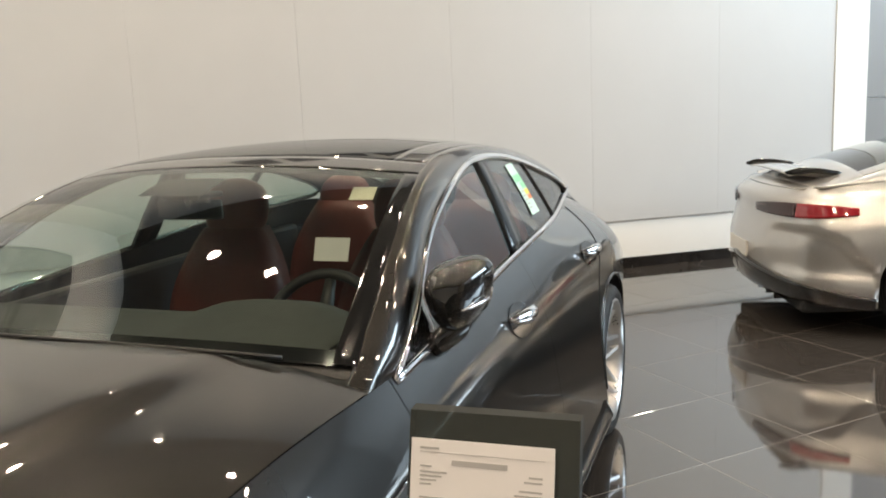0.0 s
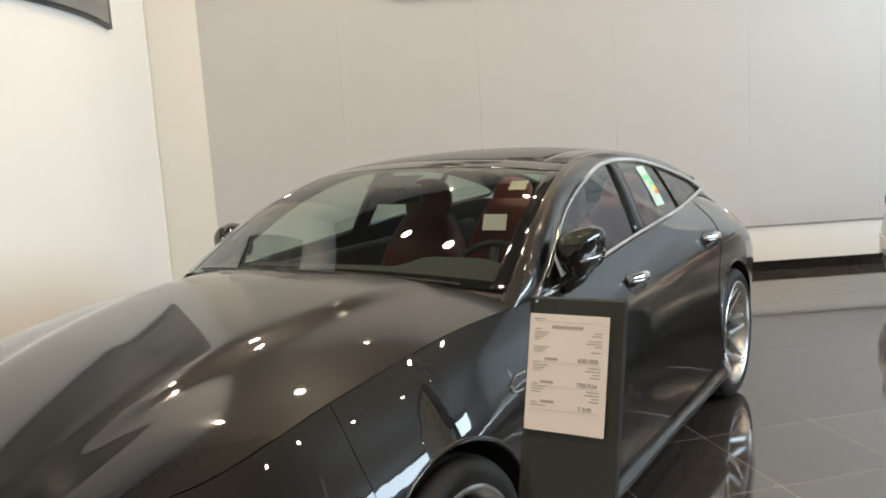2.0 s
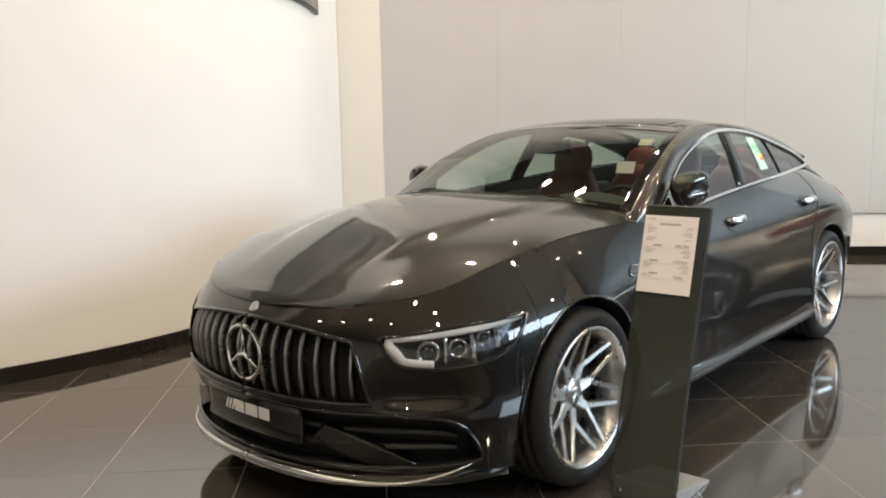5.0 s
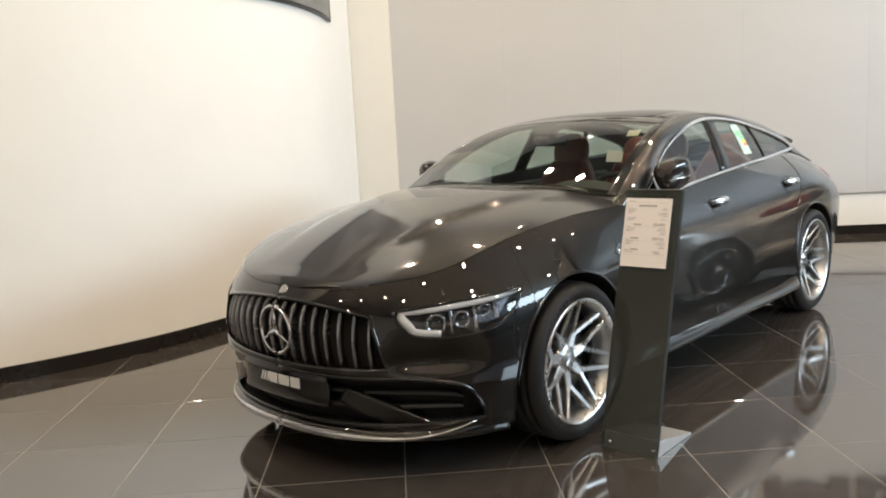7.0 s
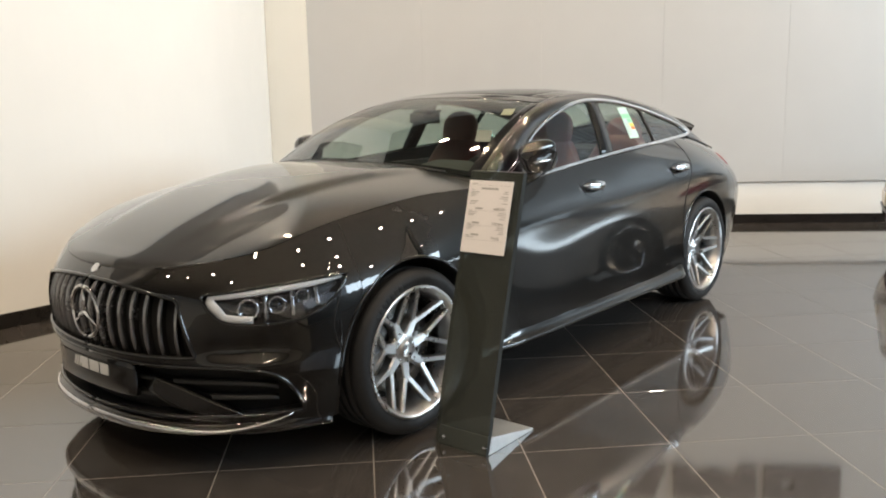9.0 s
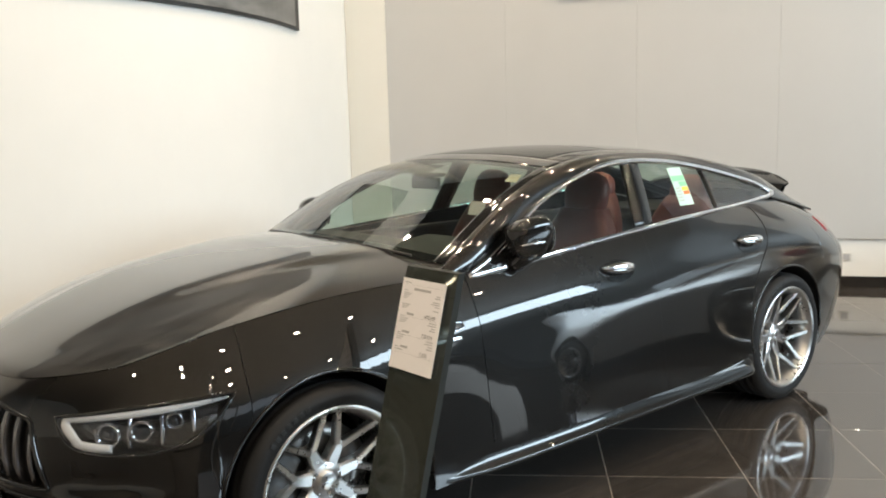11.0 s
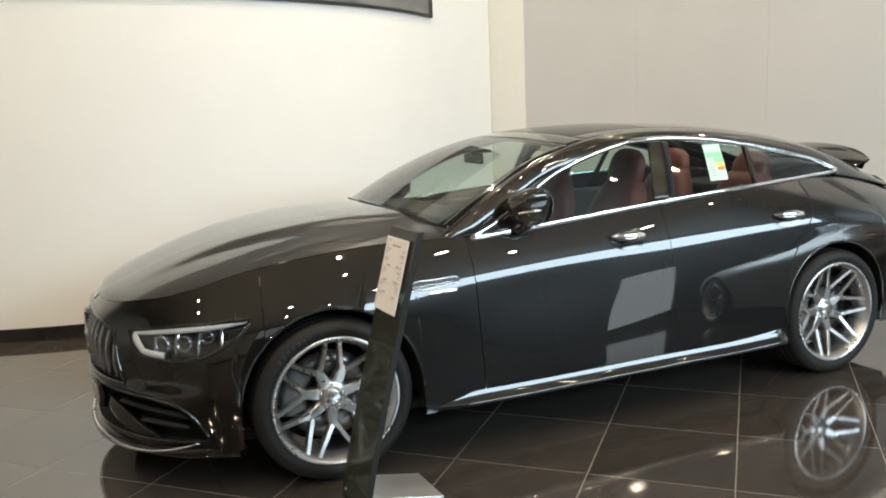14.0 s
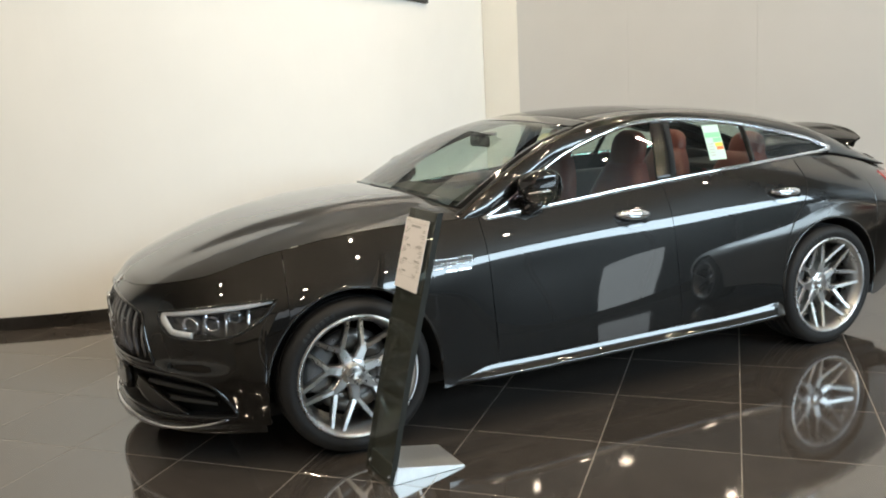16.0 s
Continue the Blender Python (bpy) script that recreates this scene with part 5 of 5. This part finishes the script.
Z0, Z1 = 2.83, 3.25
for d in (1.81, 2.28, 2.75):
    wall_block([(d, Z0), (d + 0.36, Z0), (d + 0.50, Z1), (d + 0.14, Z1)])
wall_block([(3.20, Z0), (4.02, Z0), (3.88, Z1), (3.50, Z1)])
wall_block([(4.09, Z0), (4.29, Z0), (4.31, Z0 + 0.12), (4.56, Z0 + 0.04), (4.83, Z0 + 0.12), (4.85, Z0), (5.03, Z0), (5.05, Z1), (4.12, Z1)])
wall_block([(5.13, Z0), (5.97, Z0), (5.98, Z1), (5.13, Z1)], [(5.33, Z0 + 0.15), (5.46, Z0 + 0.15), (5.46, Z1 - 0.15), (5.33, Z1 - 0.15)])

# enclosing walls, ceiling and shop front
X0, X1, Y0, Y1 = -11.0, 12.0, -10.0, 9.0
T = 0.2
for name, poly, z0, z1 in (("wall_west", [(X0 - T, Y0), (X0, Y0), (X0, Y1), (X0 - T, Y1)], 0, ROOM_H), ("wall_east", [(X1, Y0), (X1 + T, Y0), (X1 + T, Y1), (X1, Y1)], 0, ROOM_H),
                           ("wall_north", [(X0, Y1), (X1, Y1), (X1, Y1 + T), (X0, Y1 + T)], 0, ROOM_H),
                           ("wall_south_top", [(X0, Y0 - T), (X1, Y0 - T), (X1, Y0), (X0, Y0)], 5.3, ROOM_H), ("wall_south_base", [(X0, Y0 - T), (X1, Y0 - T), (X1, Y0), (X0, Y0)], 0, 0.25),
                           ("wall_south_left", [(X0, Y0 - T), (-4.6, Y0 - T), (-4.6, Y0), (X0, Y0)], 0.25, 5.3), ("wall_south_right", [(10.9, Y0 - T), (X1, Y0 - T), (X1, Y0), (10.9, Y0)], 0.25, 5.3)):
    tagged(prism(name, poly, z0, z1, PALE_WALL if name in ("wall_west", "wall_south_left") else DARK_WALL), "plain grey showroom wall", "wall", kind="structure")
win = tagged(new("window_1"), "tall shop-front window with dark frames", "window", kind="structure")
for k in range(9):
    x = -4.6 + 15.5 * k / 8
    part("window_frame", box_bm((x - 0.04, Y0 - 0.14, 0.25), (x + 0.04, Y0 - 0.04, 5.3)), WINDOW_FRAME, win)
    if k < 8:
        pn = part("pane", box_bm((x + 0.04, Y0 - 0.10, 0.25), (x + 15.5 / 8 - 0.04, Y0 - 0.09, 5.3)), PANE, win)
        pn.visible_shadow = False
# unseen ground outside, dark so the lower doors mirror little light
tagged(prism("ground", [(-60, -90), (60, -90), (60, Y0 - T - 0.01), (-60, Y0 - T - 0.01)], -0.1, -0.02, OUTSIDE), "dark asphalt outside the shop front", "ground", kind="structure")
tagged(prism("backdrop", [(-70, -32), (70, -32), (70, -31), (-70, -31)], -0.1, 8.5, STREET), "plain dark facade across the street", "backdrop", kind="structure")
# unseen ceiling, dark brown-grey as the car body mirrors it
tagged(prism("ceiling", [(X0, Y0), (X1, Y0), (X1, Y1), (X0, Y1)], ROOM_H + 0.002, ROOM_H + 0.15, CEILING), "plain dark brown-grey showroom ceiling", "ceiling", kind="structure")


def downlight(x, y, r=0.060, label="round recessed warm downlight in the ceiling", n=24):
    o = thing("ceiling_downlight", label, "lamp", "ceiling downlights")
    o.location = (x, y, ROOM_H)
    lathe("trim_ring", [(r, -0.002), (r + 0.012, -0.010), (r + 0.025, -0.006), (r + 0.028, 0.0)], ALU, o, n=n, axis="z", smooth=n > 8)
    lathe("diffuser", [(0.0, -0.004), (0.5 * r, -0.004), (r, -0.003)], GLOW, o, "glowing warm diffuser", n=n, axis="z", smooth=False)
    return o


first = downlight(-6.4, -6.2)
for i in range(7):
    for j in range(6):
        if (i or j) and not (i == 4 and j > 3):
            copy_thing(first, pose(-6.4 + 1.9 * i + 0.3 * (j % 2), -6.2 + 1.75 * j, ROOM_H))
# two larger fittings over the dark car: one round, one square
downlight(1.15, 2.10, 0.085, "large round warm downlight over the dark car")
downlight(0.75, 0.95, 0.100, "large square warm downlight over the dark car", n=4)


# ---- the price stand ----
def build_stand():
    st = thing("price_stand", "leaning smoked acrylic price stand with a metal foot", "stand")
    st.matrix_world = Matrix.Translation((-1.225, -1.180, 0)) @ Matrix.Rotation(radians(2.0), 4, "Z")
    prof = Spline([0.0, 0.4, 0.8, 1.1, 1.150], [-0.285, -0.190, -0.082, 0.000, 0.014])
    rows = np.linspace(0.0, 1.112, 24)
    P = [[(prof(z)[0], y, z) for y in np.linspace(-0.130, 0.130, 6)] for z in rows]
    sheet("panel", P, SMOKED, st, "smoked grey acrylic panel", flip=True)
    P2 = [[(prof(z)[0] + 0.026, y, z) for y in np.linspace(-0.130, 0.130, 6)] for z in rows]
    sheet("panel_back", P2, SMOKED, st, "smoked grey acrylic back")
    for y in (-0.130, 0.130):
        P3 = [[(prof(z)[0], y, z), (prof(z)[0] + 0.026, y, z)] for z in rows]
        sheet("panel_edge", P3, SMOKED_EDGE, st, "dark polished edge", flip=y > 0)
    sheet("panel_edge", [[(prof(1.112)[0] + o, y, 1.112) for y in (-0.130, 0.130)] for o in (0, 0.026)], SMOKED_EDGE, st)
    # wedge foot
    bm = bmesh.new()
    pts = [(-0.272, 0.0), (0.072, 0.0), (0.072, 0.008), (-0.252, 0.072)]
    a = [bm.verts.new((x, -0.130, z)) for x, z in pts]
    c = [bm.verts.new((x, 0.126, z)) for x, z in pts]
    for i in range(4):
        bm.faces.new((a[i], a[(i + 1) % 4], c[(i + 1) % 4], c[i]))
    bm.faces.new(a[::-1])
    bm.faces.new(c)
    bmesh.ops.bevel(bm, geom=bm.edges[:], offset=0.003, segments=2, affect="EDGES")
    part("foot", bm, ALU, st, "wedge-shaped brushed metal foot")
    for y in (-0.115, 0.088):
        l = lathe("screw", [(0.0, -0.006), (0.007, -0.006), (0.009, -0.001), (0.009, 0.004)], CHROME, st, n=16, axis="y")
        l.matrix_local = pose(prof(0.035)[0], y, 0.035, 0, 0, -90)
    return st, prof


STAND, LEAN = build_stand()


def sheet_of_paper():
    pa = thing("price_sheet", "white printed price sheet clipped to the stand", "paper")
    tilt = math.degrees(math.atan2(LEAN(1.08)[0] - LEAN(0.80)[0], 0.28))
    pa.matrix_world = STAND.matrix_world @ pose(LEAN(0.930)[0] - 0.010, 0.013, 0.930, 0, tilt, 0)
    W, H = 0.109, 0.151
    part("page", box_bm((-0.002, -W, -H), (0.0, W, H)), PAPER, pa)

    def bar(y, z, w, h, m=INK_PALE):
        part("text_bar", box_bm((-0.0028, -(y + w), z - h), (-0.0021, -y, z)), m, pa)

    def words(text, y, z, size):
        c = bpy.data.curves.new("printed_number", "FONT")
        c.body, c.size, c.align_x = text, size, "LEFT"
        c.materials.append(INK)
        o = new("printed_number", c)
        o.parent = pa
        o.matrix_local = Matrix.Translation((-0.0030, -y, z)) @ Matrix(((0, 0, -1, 0), (-1, 0, 0, 0), (0, 1, 0, 0), (0, 0, 0, 1)))

    bar(-0.095, 0.139, 0.03, 0.003)
    bar(-0.095, 0.132, 0.19, 0.0006)
    bar(-0.045, 0.122, 0.085, 0.008)
    for i, z in enumerate((0.112, 0.104, 0.098, 0.092, 0.086, 0.066, 0.060, 0.054, 0.026, 0.019, 0.012, 0.006, -0.030, -0.036, -0.043, -0.05, -0.078, -0.085)):
        bar(-0.094, z, 0.018 + 0.008 * ((i * 7) % 4), 0.0026)
    for i, z in enumerate((0.108, 0.101, 0.088, 0.081, 0.074, 0.060, 0.020, 0.012, 0.004, -0.004, -0.040, -0.048, -0.056, -0.064)):
        w2 = 0.020 + 0.007 * ((i * 5) % 4)
        bar(0.092 - w2, z, w2, 0.0026)
    words("600,000", 0.030, 0.030, 0.017)
    words("708,924", 0.030, -0.032, 0.017)
    words("7,500", 0.036, -0.092, 0.017)
    for y, z in ((-0.062, 0.038), (-0.070, -0.022), (-0.066, -0.072)):
        bar(y, z, 0.036, 0.007)
    for z in (0.026, -0.036, -0.096):
        bar(-0.094, z, 0.186, 0.0006)


sheet_of_paper()


# ---- cards and stickers on the sedan's glass ----
def glass_sticker():
    o = thing("window_sticker", "pale green energy label stuck on the rear door glass", "sticker")
    zl, zh = 1.150, 1.338

    def bandm(name, a0, a1, b0, b1, m, off):
        P = []
        for b in np.linspace(b0, b1, 5):
            z = zl + (zh - zl) * b
            P.append([(0.752 - 0.035 * (1 - b) + 0.125 * a, -(glass_y(z, 0.745 + 0.125 * a) + off), z) for a in (a0, (a0 + a1) / 2, a1)])
        sheet(name, P, m, o, thick=0.0008, flip=True)
    bandm("label_sheet", 0, 1, 0, 1, GREEN_PALE, 0.0015)
    bandm("label_band", 0.04, 0.96, 0.64, 0.78, GREEN, 0.003)
    bandm("label_band", 0.45, 0.96, 0.50, 0.62, GREEN, 0.003)
    bandm("label_band", 0.50, 0.96, 0.38, 0.48, YELLOW, 0.003)
    bandm("label_band", 0.55, 0.96, 0.28, 0.37, ORANGE, 0.003)
    for k in range(5):
        bandm("label_bar", 0.08, 0.40, 0.12 + 0.08 * k, 0.15 + 0.08 * k, INK_PALE, 0.003)


glass_sticker()


def screen_card(name, label, x, y, z, w, h, m, tilt):
    o = thing(name, label, "card")
    o.matrix_world = pose(x, y, z, 0, tilt, 0)
    part("card_sheet", box_bm((-0.001, -w / 2, -h / 2), (0.001, w / 2, h / 2)), m, o)
    return o


screen_card("hanging_card", "white card hanging behind the windscreen", -0.44, -0.515, 1.215, 0.10, 0.062, PLASTIC_WHITE, 20)
screen_card("screen_card", "small cream card at the top of the windscreen", -0.20, -0.50, 1.335, 0.075, 0.05, CREAM_CARD, 50)


# ---- floor tiles, last ----
PITCH, TA = 0.607, radians(-44.2)
TO = (-0.509, -1.398)
fl = tagged(prism("floor", [(X0, Y0), (X1, Y0), (X1, Y1), (X0, Y1)], -0.10, -0.0007, GROUT), "polished dark brown-grey tiles with pale joints", "floor", kind="structure")


def tile_mesh():
    bm = box_bm((0.0022, 0.0022, -0.008), (PITCH - 0.0022, PITCH - 0.0022, 0.0), 0.0)
    top = [e for e in bm.edges if all(abs(v.co.z) < 1e-6 for v in e.verts)]
    bmesh.ops.bevel(bm, geom=top, offset=0.0005, segments=1, affect="EDGES")
    me = bpy.data.meshes.new("tile")
    bm.to_mesh(me)
    bm.free()
    me.materials.append(TILE)
    return me


TILE_ME = tile_mesh()
far_v, far_f = [], []
tv = [tuple(v.co) for v in TILE_ME.vertices]
tf = [tuple(p.vertices) for p in TILE_ME.polygons]
near = 0
for i in range(-34, 34):
    for j in range(-34, 34):
        cx = TO[0] + PITCH * (i * math.cos(TA) - j * math.sin(TA))
        cy = TO[1] + PITCH * (i * math.sin(TA) + j * math.cos(TA))
        if not (X0 - 0.4 < cx < X1 + 0.4 and Y0 - 0.4 < cy < Y1 + 0.4):
            continue
        m = Matrix.Translation((cx, cy, 0)) @ Matrix.Rotation(TA, 4, "Z")
        if -3.4 < cx < 5.6 and -4.2 < cy < 3.0 and near < 300 and cx + 1.25 * cy < 5.2:
            t = new("tile", TILE_ME)
            t.parent = fl
            t.matrix_local = m
            near += 1
        else:
            n0 = len(far_v)
            far_v += [tuple(m @ Vector(v)) for v in tv]
            far_f += [tuple(n0 + k for k in f) for f in tf]
ft = mesh_object("far_tiles", far_v, far_f, TILE, fl, smooth=False)
tagged(ft, "polished dark tiles further off", kind="stuff")
